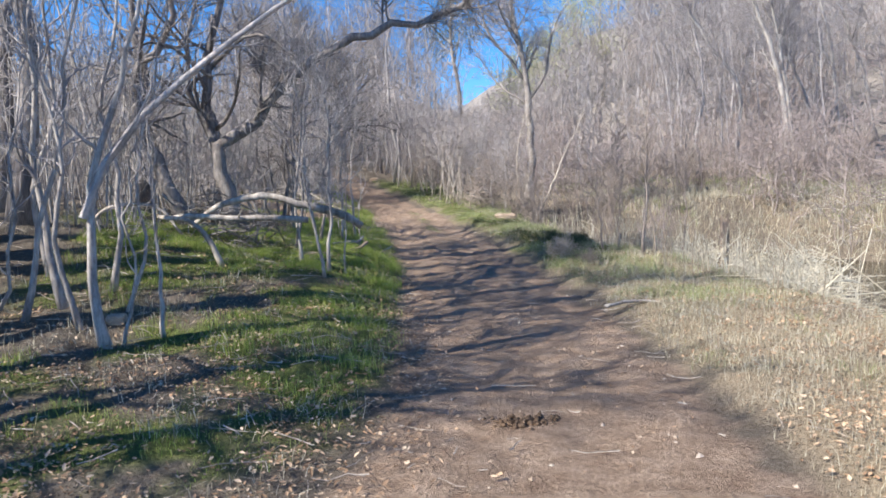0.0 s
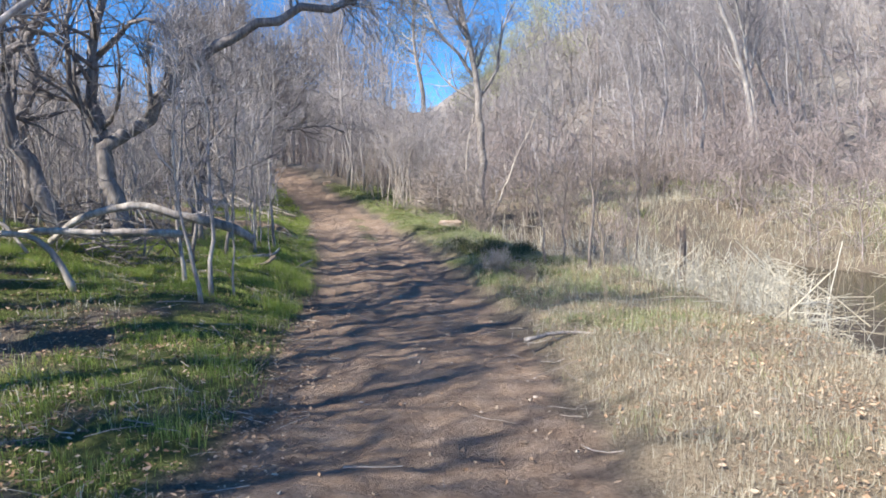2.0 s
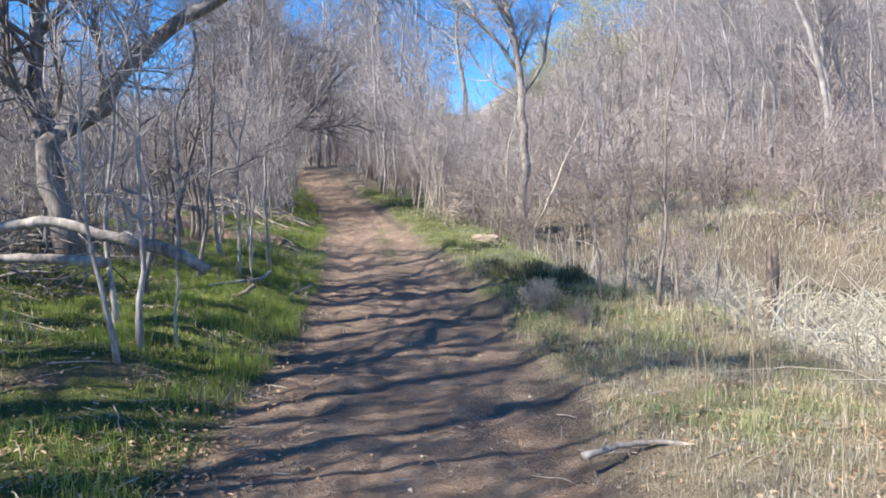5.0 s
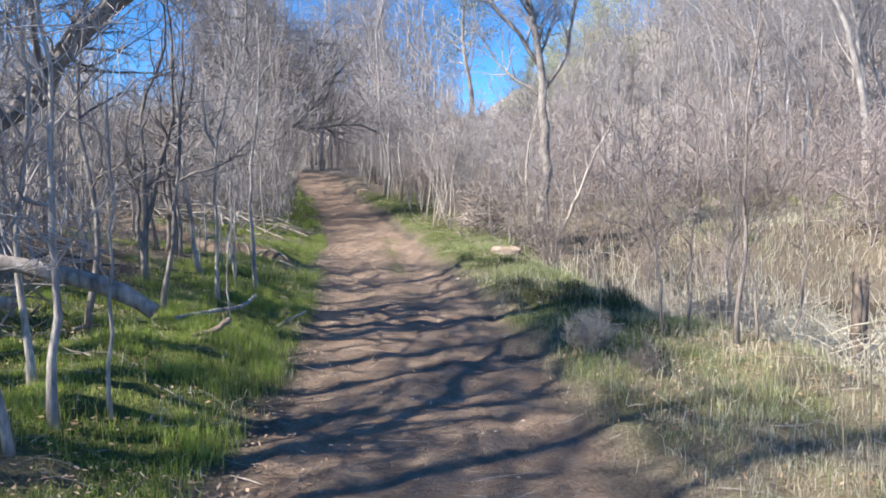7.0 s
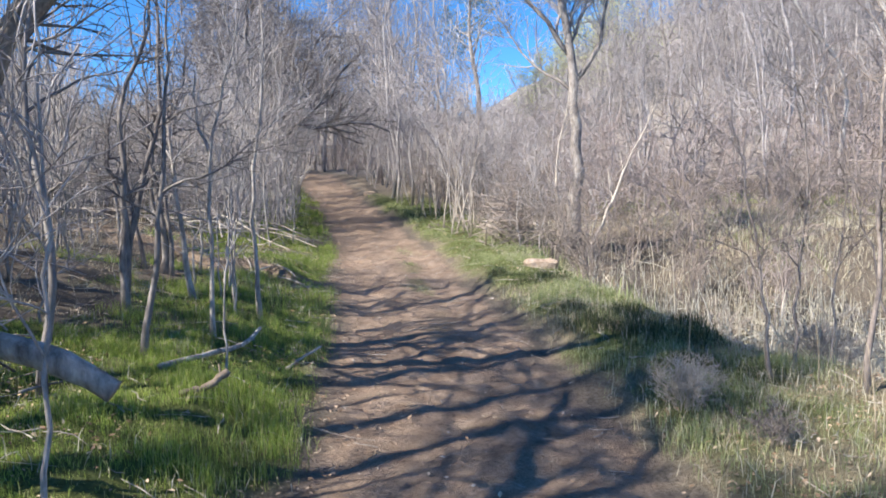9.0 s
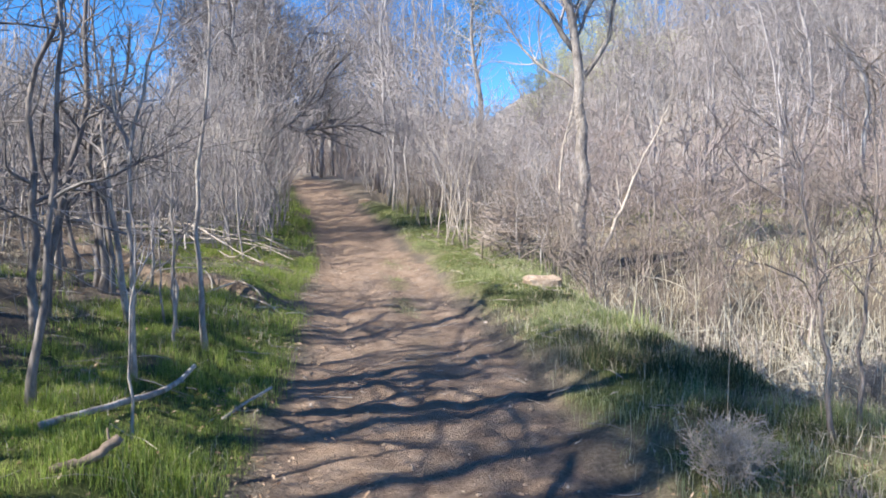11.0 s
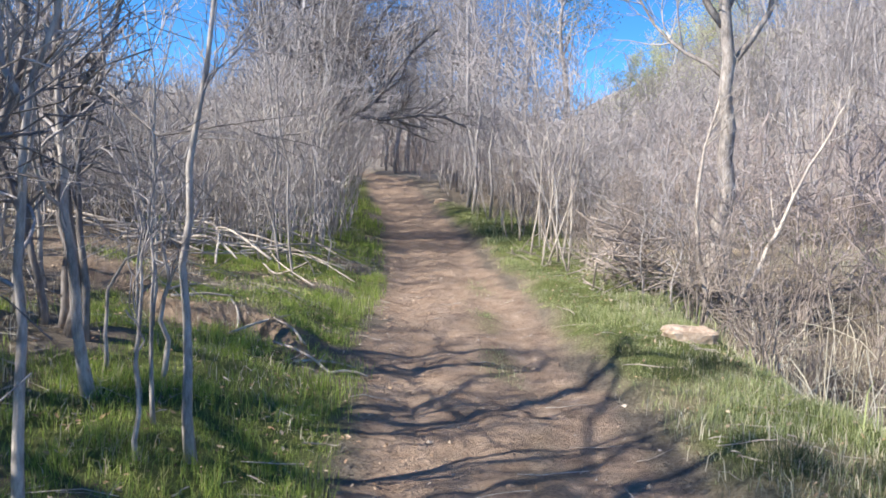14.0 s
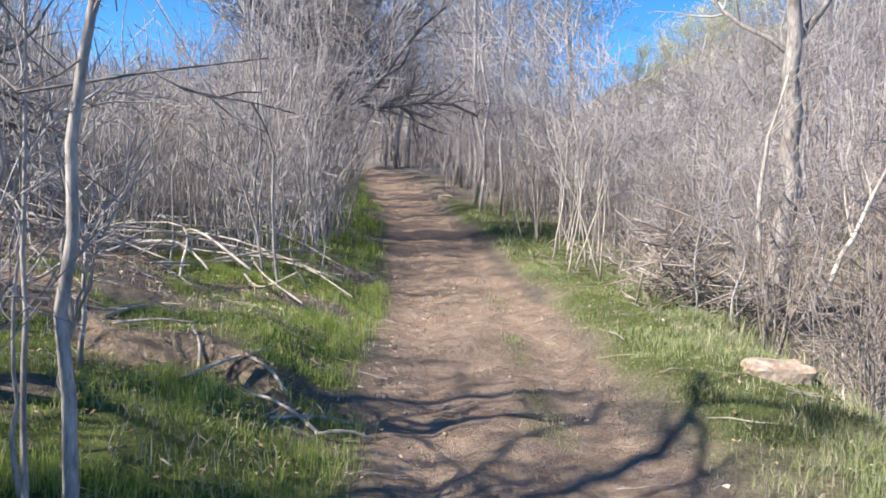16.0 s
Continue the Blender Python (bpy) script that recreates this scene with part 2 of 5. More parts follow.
def part(name, geo, material, parent, label="", shade=True):
    ob = new(name, geo.mesh(name, material, shade))
    ob.parent = parent
    if label:
        ob["label"] = label
    return ob


def thing(name, label, category, place=(0, 0, 0), group=""):
    ob = new(name)
    ob.empty_display_size = 0.2
    ob.location = place
    return tagged(ob, label, category, group)


# ---- lie of the land ----
TRAIL_Y = (-20, 4.5, 7, 10.5, 13.2, 15, 17, 19.2, 22.4, 27, 32, 36, 40, 46, 54, 62, 100)
TRAIL_Z = (-0.9, 0, 0.1, 0.13, 0.26, 0.40, 0.52, 0.64, 0.83, 1.07, 1.38, 1.72, 2.04, 2.55, 3.3, 3.9, 4.8)
EDGE_Y = (-20, 0, 3.5, 5.2, 7, 9.2, 11.5, 14.8, 17, 20, 22, 26, 28.5, 32, 36, 40, 44, 48, 54, 70)
EDGE_L = (-3.0, -2.0, -1.1, -0.7, -0.48, -0.38, -0.22, -0.22, -0.36, -0.48, -0.65, -0.97, -1.15, -1.6, -2.2, -2.7, -3.15, -3.9, -7.0, -26)
EDGE_R = (0.4, 0.8, 1.05, 1.25, 1.4, 1.55, 1.6, 1.45, 1.2, 1.05, 0.8, 0.6, 0.35, -0.15, -0.5, -0.85, -1.35, -2.2, -5.4, -24)
BANK_Y = (-20, 4, 6, 7.5, 9, 11, 14, 17, 20, 26, 40)
BANK_H = (0.02, 0.03, 0.06, 0.15, 0.36, 0.36, 0.32, 0.22, 0.2, 0.2, 0.2)


def land(x, y, rough=True):
    """Height of the ground."""
    x, y = np.asarray(x, float), np.asarray(y, float)
    z = np.interp(y, TRAIL_Y, TRAIL_Z)
    xl, xr = np.interp(y, EDGE_Y, EDGE_L), np.interp(y, EDGE_Y, EDGE_R)
    wv = 0.08 * vnoise(x * 1.3, y * 1.3, 3)
    dl, dr = xl - x + wv, x - xr + wv
    far = np.clip(dl, 0, 30)
    z = z + np.interp(y, BANK_Y, BANK_H) * smooth(-0.1, 1.05, dl) + smooth(0.5, 3, dl) * 0.15 * np.clip(far - 0.5, 0, 4) * smooth(5, 10, y)
    z = z + 0.06 * np.clip(far - 6, 0, 60)
    z = z + 0.10 * smooth(0.0, 0.5, dr)
    pond = smooth(2.0, 4.0, dr) * (1 - smooth(17, 22, y + 1.5 * vnoise(x * 0.5, y * 0.5, 71))) * smooth(2, 6, y + 2.0 * vnoise(x * 0.6, y * 0.3, 70))
    pond = np.maximum(pond, smooth(1.3, 3.0, dr) * (1 - smooth(18, 21, y)) * smooth(12, 14.5, y))
    rise = np.clip(x - 9.3 - 0.2 * np.clip(16 - y, -4, 8), 0, 200)
    basin = -0.66 + np.minimum(0.45 * rise, 1.0 + 0.09 * rise)
    z = z * (1 - pond) + pond * basin
    hill = np.clip(x - 14, 0, 200)
    z = z + (1 - pond) * 0.035 * np.clip(dr - 5, 0, 60) * smooth(18, 30, y) + 0.05 * np.clip(hill - 2, 0, 55) + 0.17 * np.clip(x - 17 - 3 * vnoise(y * 0.06, x * 0.05, 60), 0, 45) * smooth(24, 48, y)
    z = z + 6.2 * np.exp(-(((x + 3) / 15) ** 2)) * smooth(54, 85, y)
    z = z + 9.0 * smooth(40, 88, y) * smooth(7, 26, x)
    # a low scarp where the bank has slipped, and steps worn across the climbing trail
    scarp = y - 16.05 - 0.5 * dl + 0.2 * np.sin(dl * 5)
    z = z + 0.15 * smooth(-0.1, 0.08, scarp) * (1 - smooth(0.5, 2.2, scarp)) * smooth(0.25, 0.7, dl) * (1 - smooth(2.6, 3.4, dl))
    z = z + 0.10 * np.sin(y * 1.9 + 0.8 * np.sin(x * 1.3)) * smooth(27, 33, y) * (1 - smooth(52, 58, y)) * (1 - smooth(0.2, 1.0, np.maximum(dl, dr)))
    d = np.hypot(x, y - 10)
    z = z + 0.02 * np.clip(d - 60, 0, 80)
    if rough:
        on = smooth(0, 0.25, -np.maximum(dl, dr))
        z = z + 0.035 * vnoise(x * 0.9, y * 0.9, 5) + 0.02 * vnoise(x * 3.1, y * 3.1, 6) + on * (0.02 * vnoise(x * 5, y * 5, 7) + 0.014 * vnoise(x * 9, y * 9, 8))
        z = z + (1 - on) * (0.02 * vnoise(x * 4.5, y * 4.5, 9) + 0.015 * vnoise(x * 11, y * 11, 10))
        mid = (x - xl) / (xr - xl)
        z = z - on * 0.035 * (np.exp(-(((mid - 0.22) / 0.13) ** 2)) + np.exp(-(((mid - 0.8) / 0.13) ** 2))) * smooth(12, 18, y)
    return z


def sides(x, y):
    """How far left of the trail's left edge, and right of its right edge."""
    return np.interp(y, EDGE_Y, EDGE_L) - x, x - np.interp(y, EDGE_Y, EDGE_R)


def spread(lo, hi, fine_lo, fine_hi, step, grow=1.12):
    mid = list(np.arange(fine_lo, fine_hi + 1e-6, step))
    s, a = step, fine_lo
    while a > lo:
        s *= grow
        a -= s
        mid.insert(0, a)
    s, a = step, fine_hi
    while a < hi:
        s *= grow
        a += s
        mid.append(a)
    return np.array(mid)


def masks(X, Y):
    """How much of the ground is bare trail, green and dry straw."""
    dl, dr = sides(X, Y)
    wv = 0.12 * vnoise(X * 2.2, Y * 2.2, 11) + 0.08 * vnoise(X * 7, Y * 7, 12)
    trail = smooth(-0.12, 0.12, -np.maximum(dl, dr) + wv) * (1 - smooth(55, 70, Y)) * smooth(-60, -40, Y)
    centre = np.exp(-(((X - 0.62 - 0.02 * (20 - Y)) / 0.17) ** 2)) * smooth(13.5, 15, Y) * (1 - smooth(20, 22, Y)) * smooth(-0.1, 0.5, vnoise(X * 3, Y * 1.2, 40) + 0.2)
    trail = trail * (1 - 0.5 * centre)
    patch = vnoise(X * 0.9, Y * 0.9, 13) + 0.5 * vnoise(X * 2.6, Y * 2.6, 14) + 0.3 * vnoise(X * 6, Y * 6, 15)
    near = smooth(5.5, 9.5, Y)
    bare = np.exp(-(((Y - 16.05 - 0.5 * dl + 0.2 * np.sin(dl * 5)) / 0.22) ** 2)) * smooth(-0.1, 0.2, dl) * (1 - smooth(2.4, 3.2, dl))
    mound = np.exp(-(((X + 3.3) / 0.7) ** 2) - ((Y - 18.6) / 0.5) ** 2)
    bare = np.maximum(bare, mound)
    trail = np.maximum(trail, 0.75 * bare)
    green = smooth(-0.05, 0.3, dl + wv) * smooth(-0.45, 0.3, patch + 0.02 + 0.28 * near - 0.5 * np.clip(dl - 1.3, 0, 3) * near * smooth(11, 14, Y) - 0.2 * np.clip(dl - 1.5, 0, 3) * near - 0.05 * dl) * (1 - smooth(3.5, 7, dl)) * (1 - 0.9 * bare)
    gr = smooth(0.08, 0.45, dr + wv) * (1 - smooth(1.5, 2.7, dr)) * (0.4 + 0.6 * np.maximum(smooth(-0.4, 0.25, vnoise(X * 1.7, Y * 1.7, 61) + 0.4 * vnoise(X * 5, Y * 5, 62)), smooth(15.5, 17.5, Y))) * (0.5 + 0.5 * smooth(8.5, 13, Y)) * smooth(3.8, 10.5, Y + 2.6 * patch) * (1 - smooth(32, 36, Y))
    green = np.maximum(green, np.maximum(gr, 0.7 * centre))
    dry = smooth(0, 0.3, dr + wv) * (0.95 - 0.35 * smooth(10, 14, Y)) * (1 - 0.75 * smooth(1.5, 2.8, dr) * smooth(8.5, 11, Y) * (1 - smooth(9.5, 10.5, X)) * (1 - smooth(20, 23, Y)) - 0.5 * smooth(16, 20, dr)) * (1 - 0.35 * smooth(8, 10, X)) * (1 - 0.7 * smooth(24, 29, Y)) + 0.12
    return trail, green, np.clip(dry, 0, 1)


def build_ground():
    gx, gy = spread(-900, 900, -3.6, 4.4, 0.07, 1.1), spread(-300, 1500, 2.2, 20.0, 0.07, 1.08)
    X, Y = np.meshgrid(gx, gy)
    Z = land(X, Y)
    n, m = X.shape
    idx = np.arange(n * m).reshape(n, m)
    q = np.stack([idx[:-1, :-1], idx[:-1, 1:], idx[1:, 1:], idx[1:, :-1]], -1)
    geo = Geo().add(np.stack([X, Y, Z], -1), q)
    me = geo.mesh("ground", M_GROUND)
    trail, green, dry = masks(X, Y)
    wl, wr = sides(X, Y)
    wooded = np.maximum(np.maximum(smooth(13, 18, wr), smooth(5, 9, wl)), smooth(44, 50, Y) * smooth(0.5, 1.5, np.maximum(wl, wr)))
    for name, data in (("trail", trail), ("green", green), ("dry", np.clip(dry, 0, 1)), ("wooded", wooded)):
        me.attributes.new(name, "FLOAT", "POINT").data.foreach_set("value", data.astype(np.float32).ravel())
    tagged(new("ground", me), "tan packed earth trail between leaf-strewn grassy banks", "ground", kind="structure")


build_ground()


def build_water():
    m, tree, b = node_material("pond_water", 0.10, 0.12)
    b.inputs["Base Color"].default_value = (0.035, 0.03, 0.02, 1)
    bump(tree, b, noise_node(tree, 6, 3), 0.12, 0.02)
    geo = Geo().add([(2.2, -2, -0.42), (15, -2, -0.42), (15, 24, -0.42), (2.2, 24, -0.42)], [(0, 1, 2, 3)])
    tagged(new("water", geo.mesh("water", m)), "still brown pond water among dead reeds", "water", kind="structure")


build_water()

# ---- trees ----


def on(x, y, sink=0.03):
    return (x, y, float(land(x, y)) - sink)


def grow(name, label, category, base, trunk, radius, material, twig_material, seed, limbs=6, limb_len=1.6, branches=30, branch_len=0.9, twigs=140, twig_len=0.45,
         span=(0.35, 0.95), angle=45, group="", least=0.0022, twig_r=0.5, up=0.08, split=False, trunk_k=14, tip=0.25, wob=0.12, extra=(), shrink=0.5):
    """A bare tree on its base: trunk through the given points (from the base), limbs, and a crown of branches and twigs."""
    rng = np.random.default_rng(seed)
    ob = thing(name, label, category, base, group)
    T = line(trunk, trunk_k)
    T[1:-1] += rng.normal(size=(trunk_k - 2, 3)) * radius * (0.9 if name == "sapling" and radius < 0.0185 else 0.35)
    if name == "sapling":
        kink = np.cumsum(rng.normal(size=(trunk_k, 2)), 0)
        kink -= np.linspace(0, 1, trunk_k)[:, None] * kink[-1]
        T[:, :2] += kink * (0.004 if "beside" in group else 0.012) * np.linalg.norm(T[-1] - T[0])
    T = T[None]
    u = np.linspace(0, 1, trunk_k)
    R = (radius * (1 - (1 - tip) * u) * (1 + 0.45 * np.exp(-u * 14)))[None]
    part("trunk", tubes(Geo(), T, R, 9 if radius > 0.06 else 6), material, ob)
    P1, R1 = sprout(rng, T, R, limbs, span, angle, limb_len, 8, up, wob, 0.45 if split else 0.6, 0.8, least * 1.6, shrink)
    if "oak" in name:
        # no limb hangs into the walker's way
        clear = ~((P1[:, :, 0] + base[0] > -1.5) & (P1[:, :, 2] + base[2] < 3.1)).any(1)
        P1, R1 = P1[clear], R1[clear]
    for pts, r0, r1 in extra:
        E = line(pts, 8)
        E[1:-1] += rng.normal(size=(6, 3)) * r0 * 0.4
        P1, R1 = np.concatenate([P1, E[None]]), np.concatenate([R1, np.linspace(r0, r1, 8)[None]])
    if split:
        n = len(P1)
        for i in range(n):
            limb = part("limb", tubes(Geo(), P1[i:i + 1], R1[i:i + 1], 6), material, ob)
            P2, R2 = sprout(rng, P1[i:i + 1], R1[i:i + 1], max(3, branches // n), (0.15, 0.98), 42, branch_len, 6, up * 0.8, 0.18, 0.6, 0.75, least, shrink)
            P3, R3 = sprout(rng, P2, R2, max(6, twigs // n), (0.1, 1.0), 40, twig_len, 4, 0.06, 0.2, twig_r, 0.7, least, shrink)
            part("twig_spray", tubes(tubes(Geo(), P2, R2, 4), P3, R3, 3), twig_material, limb)["kind"] = "stuff"
        return ob
    crown = tubes(Geo(), P1, R1, 4)
    P2, R2 = sprout(rng, P1, R1, branches, (0.15, 0.98), 42, branch_len, 5, up * 0.8, 0.18, 0.6, 0.75, least, shrink)
    tubes(crown, P2, R2, 3)
    P3, R3 = sprout(rng, P2, R2, twigs, (0.1, 1.0), 40, twig_len, 3, 0.06, 0.2, twig_r, 0.7, least, shrink)
    tubes(crown, P3, R3, 3)
    part("crown", crown, twig_material, ob)
    return ob


# dark oaks on the bank
grow("oak_tree", "dark crooked oak with bare limbs reaching over the trail", "tree", on(-2.6, 12.0), [(0, 0, 0), (-0.1, 0, 0.45), (-0.24, 0, 0.9), (-0.2, 0, 1.25), (0.3, -0.05, 1.7), (1.0, -0.2, 2.4), (1.9, -0.3, 2.8), (2.9, -0.4, 3.05), (3.8, -0.4, 3.5)], 0.11,
     M_OAK, M_OAK, 41, 15, 2.0, 170, 0.9, 1100, 0.45, (0.28, 0.98), 60, "", 0.0034, 0.5, 0.04, True, 20, 0.3,
     extra=[([(-0.2, 0, 1.1), (-0.5, 0.2, 1.7), (-0.7, 0.1, 2.6), (-0.4, 0, 3.6)], 0.06, 0.018)])
grow("oak_tree", "dark upright oak trunk with bare crooked limbs", "tree", on(-2.95, 12.3), [(0, 0, 0), (0.05, 0, 1.0), (-0.1, 0, 2.1), (0.1, 0, 3.2), (0.0, 0, 4.6)], 0.105,
     M_OAK, M_OAK, 42, 11, 2.1, 100, 0.9, 380, 0.45, (0.3, 0.98), 60, "", 0.003, 0.5, 0.04, True, 16,
     extra=[([(0, 0, 2.4), (0.7, -0.6, 2.75), (1.2, -1.1, 2.4), (1.45, -1.5, 1.8)], 0.03, 0.008), ([(0.0, 0, 2.2), (-0.6, -0.8, 2.6), (-1.0, -1.5, 2.2), (-1.1, -1.9, 1.5)], 0.03, 0.008), ([(0, 0, 2.6), (0.2, -1.0, 2.9), (0.3, -1.8, 2.6), (0.2, -2.3, 1.9)], 0.028, 0.008)])
grow("oak_tree", "dark leaning oak trunk with bare crooked limbs", "tree", on(-3.3, 11.8), [(0, 0, 0), (-0.25, 0, 0.6), (-0.55, 0, 1.3), (-0.6, 0, 1.9), (-0.2, 0, 2.8), (0.1, 0, 3.8)], 0.115,
     M_OAK, M_OAK, 43, 11, 2.1, 100, 0.9, 380, 0.45, (0.35, 0.98), 62, "", 0.003, 0.5, 0.04, True, 16)
grow("oak_tree", "dark oak trunk half hidden in the thicket", "tree", on(-4.6, 14.5), [(0, 0, 0), (-0.1, 0, 1.2), (0.15, 0, 2.2), (0.0, 0, 3.4), (0.3, 0, 4.6)], 0.12,
     M_OAK, M_OAK, 44, 9, 2.2, 70, 1.0, 220, 0.5, (0.35, 0.98), 60, "", 0.0035, 0.5, 0.04, True, 16)
# the tree whose limbs arch over the trail
grow("arching_tree", "dark bare tree with limbs arching over the trail", "tree", on(-2.0, 25.6), [(0, 0, 0), (-0.1, 0, 1.0), (-0.2, 0, 2.0), (-0.5, 0, 3.2), (-0.8, 0, 5.2)], 0.095,
     M_OAK, M_OAK, 45, 18, 2.4, 360, 1.2, 2800, 0.55, (0.3, 0.98), 60, "", 0.005, 0.55, 0.03, True, 16,
     extra=[([(-0.15, 0, 1.6), (0.4, 0, 2.2), (0.9, 0, 2.15), (1.6, 0, 2.25), (2.5, 0, 2.0)], 0.06, 0.02), ([(0.3, 0, 2.1), (0.8, 0, 2.5), (1.3, 0, 3.2), (1.9, 0, 3.8)], 0.045, 0.015), ([(-0.2, 0, 1.9), (0.5, 0, 3.0), (0.8, 0, 4.0), (1.6, 0, 4.8)], 0.045, 0.015)])
# oaks beside the start of the walk, whose limbs shade the trail
for i, (px, py, ph, low, fine, count, reach) in enumerate(((-4.6, 3.9, 5.4, 0.5, 240, 22, 2.4), (-5.3, 5.6, 5.8, 0.6, 170, 20, 2.4), (-6.6, 3.0, 6.4, 0.5, 150, 18, 2.4), (-4.6, 6.3, 7.6, 0.68, 170, 16, 2.2), (-4.8, 9.85, 6.9, 0.76, 760, 26, 1.4),
                                                            (-6.0, 2.0, 6.0, 0.5, 170, 18, 2.4), (-5.4, 2.5, 5.2, 0.55, 200, 18, 2.0), (-5.0, 5.0, 8.2, 0.66, 190, 18, 2.2), (-4.9, 8.8, 7.8, 0.84, 300, 14, 1.4), (-4.9, 8.2, 7.0, 0.74, 950, 26, 1.4))):
    grow("oak_tree", "dark bare oak shading the trail from the bank", "tree", on(px, py), [(0, 0, 0), (0.1, 0.1, ph * 0.3), (-0.1, 0.2, ph * 0.6), (0.2, 0.2, ph)], 0.13,
         M_OAK, M_OAK, 800 + i, count, reach, 6 * count, 0.5 * reach, fine, 0.6, (low, 0.98), 62, "shading oaks", 0.007, 0.65, 0.0, True, 14)


def aloft(base, rows):
    """Points of a limb, from the base, that shade the ground at x, y from the height h over it."""
    out = []
    for x, y, h in rows:
        z = float(land(x, y, False)) + h
        out.append((x + SUN_TRAVEL.x / SUN_TRAVEL.z * h - base[0], y + SUN_TRAVEL.y / SUN_TRAVEL.z * h - base[1], z - base[2]))
    return out


def limbed_oak(base, label, seed, limbs, top):
    """An oak whose heavy limbs spread from one fork."""
    extra = []
    for rows, r0, r1 in limbs:
        pts = aloft(base, rows)
        extra.append(((([top] if r0 > 0.05 else []) + pts), r0, r1))
    grow("oak_tree", label, "tree", base, [(0, 0, 0), (0.1 * top[0], 0.1 * top[1], 0.35 * top[2]), (0.5 * top[0], 0.5 * top[1], 0.75 * top[2]), top], 0.15,
         M_OAK, M_OAK, seed, 3, 1.2, 60, 0.9, 190, 0.5, (0.8, 0.98), 55, "shading oaks", 0.006, 0.6, 0.0, True, 12, 0.55, extra=extra)


limbed_oak(on(-5.5, 6.6), "dark bare oak with one heavy crooked limb over the bank", 830,
           [([(-0.2, 9.6, 3.9), (0.22, 9.93, 4.0), (0.68, 10.4, 4.1), (1.24, 11.56, 4.2), (1.5, 12.25, 4.3)], 0.085, 0.05), ([(0.68, 10.4, 4.1), (1.4, 10.6, 4.3), (1.75, 11.2, 4.4), (2.1, 12.0, 4.5)], 0.045, 0.025),
            ([(0.2, 9.95, 4.0), (0.5, 10.9, 4.1), (0.6, 12.0, 4.3)], 0.03, 0.015)], (0.4, 0.5, 3.3))
limbed_oak(on(-4.6, 7.85), "dark oak trunk broken off above the bank", 831, [], (0.05, 0.05, 4.3))
limbed_oak(on(-5.9, 12.2), "dark bare oak with forked limbs high over the bank", 832,
           [([(-0.33, 15.3, 4.3), (0.2, 15.35, 4.3), (0.83, 15.87, 4.4), (1.56, 16.6, 4.5), (1.85, 17.33, 4.6)], 0.055, 0.035), ([(1.56, 16.6, 4.5), (1.45, 16.1, 4.5), (1.16, 15.4, 4.6), (1.0, 14.6, 4.7)], 0.03, 0.018),
            ([(1.7, 16.78, 4.5), (2.15, 16.82, 4.6), (2.3, 16.61, 4.6), (2.7, 16.5, 4.7)], 0.03, 0.015), ([(-0.3, 15.5, 4.4), (0.23, 15.85, 4.4), (0.6, 16.33, 4.5), (1.16, 17.06, 4.6)], 0.051, 0.02),
            ([(-0.2, 14.2, 4.3), (0.5, 14.4, 4.3), (1.2, 14.9, 4.4), (1.6, 15.6, 4.5)], 0.051, 0.015)], (0.3, 0.2, 3.9))

# the leaning tree by the trail
grow("leaning_tree", "tall bare grey-barked tree leaning beside the trail", "tree", on(3.62, 20.5), [(0, 0, 0), (0.06, 0, 0.9), (0.1, 0, 2.2), (0.0, 0, 3.2), (-0.12, 0, 4.0), (-0.42, 0, 5.4), (-0.6, 0, 7.2)], 0.115,
     M_TREE, M_TWIG, 31, 20, 2.0, 260, 1.0, 2600, 0.5, (0.36, 0.98), 48, "", 0.0035, 0.5, 0.09, True, 18,
     extra=[([(0.0, 0, 3.3), (-0.5, 0, 4.0), (-1.0, 0, 4.6), (-1.3, 0, 5.6)], 0.05, 0.015), ([(0.05, 0, 2.9), (0.5, 0.1, 3.6), (0.7, 0, 4.6), (1.2, 0, 5.6)], 0.045, 0.012)])
grow("pale_leaner", "thin bleached sapling leaning away from the tree", "sapling", on(3.75, 20.2), [(0, 0, 0), (0.45, 0, 0.9), (0.8, 0, 1.7), (1.25, 0, 2.6)], 0.035, M_DEAD, M_DEAD, 32, 8, 0.7, 20, 0.5, 50, 0.3, (0.3, 0.98), 40, "", 0.003)
grow("pale_leaner", "thin bleached sapling leaning beside the tree", "sapling", on(3.45, 20.15), [(0, 0, 0), (-0.2, 0, 0.9), (-0.2, 0, 1.7), (0.0, 0, 2.6)], 0.04, M_DEAD, M_DEAD, 33, 8, 0.7, 20, 0.5, 50, 0.3, (0.3, 0.98), 40, "", 0.003)

# pale cottonwoods beyond the pond


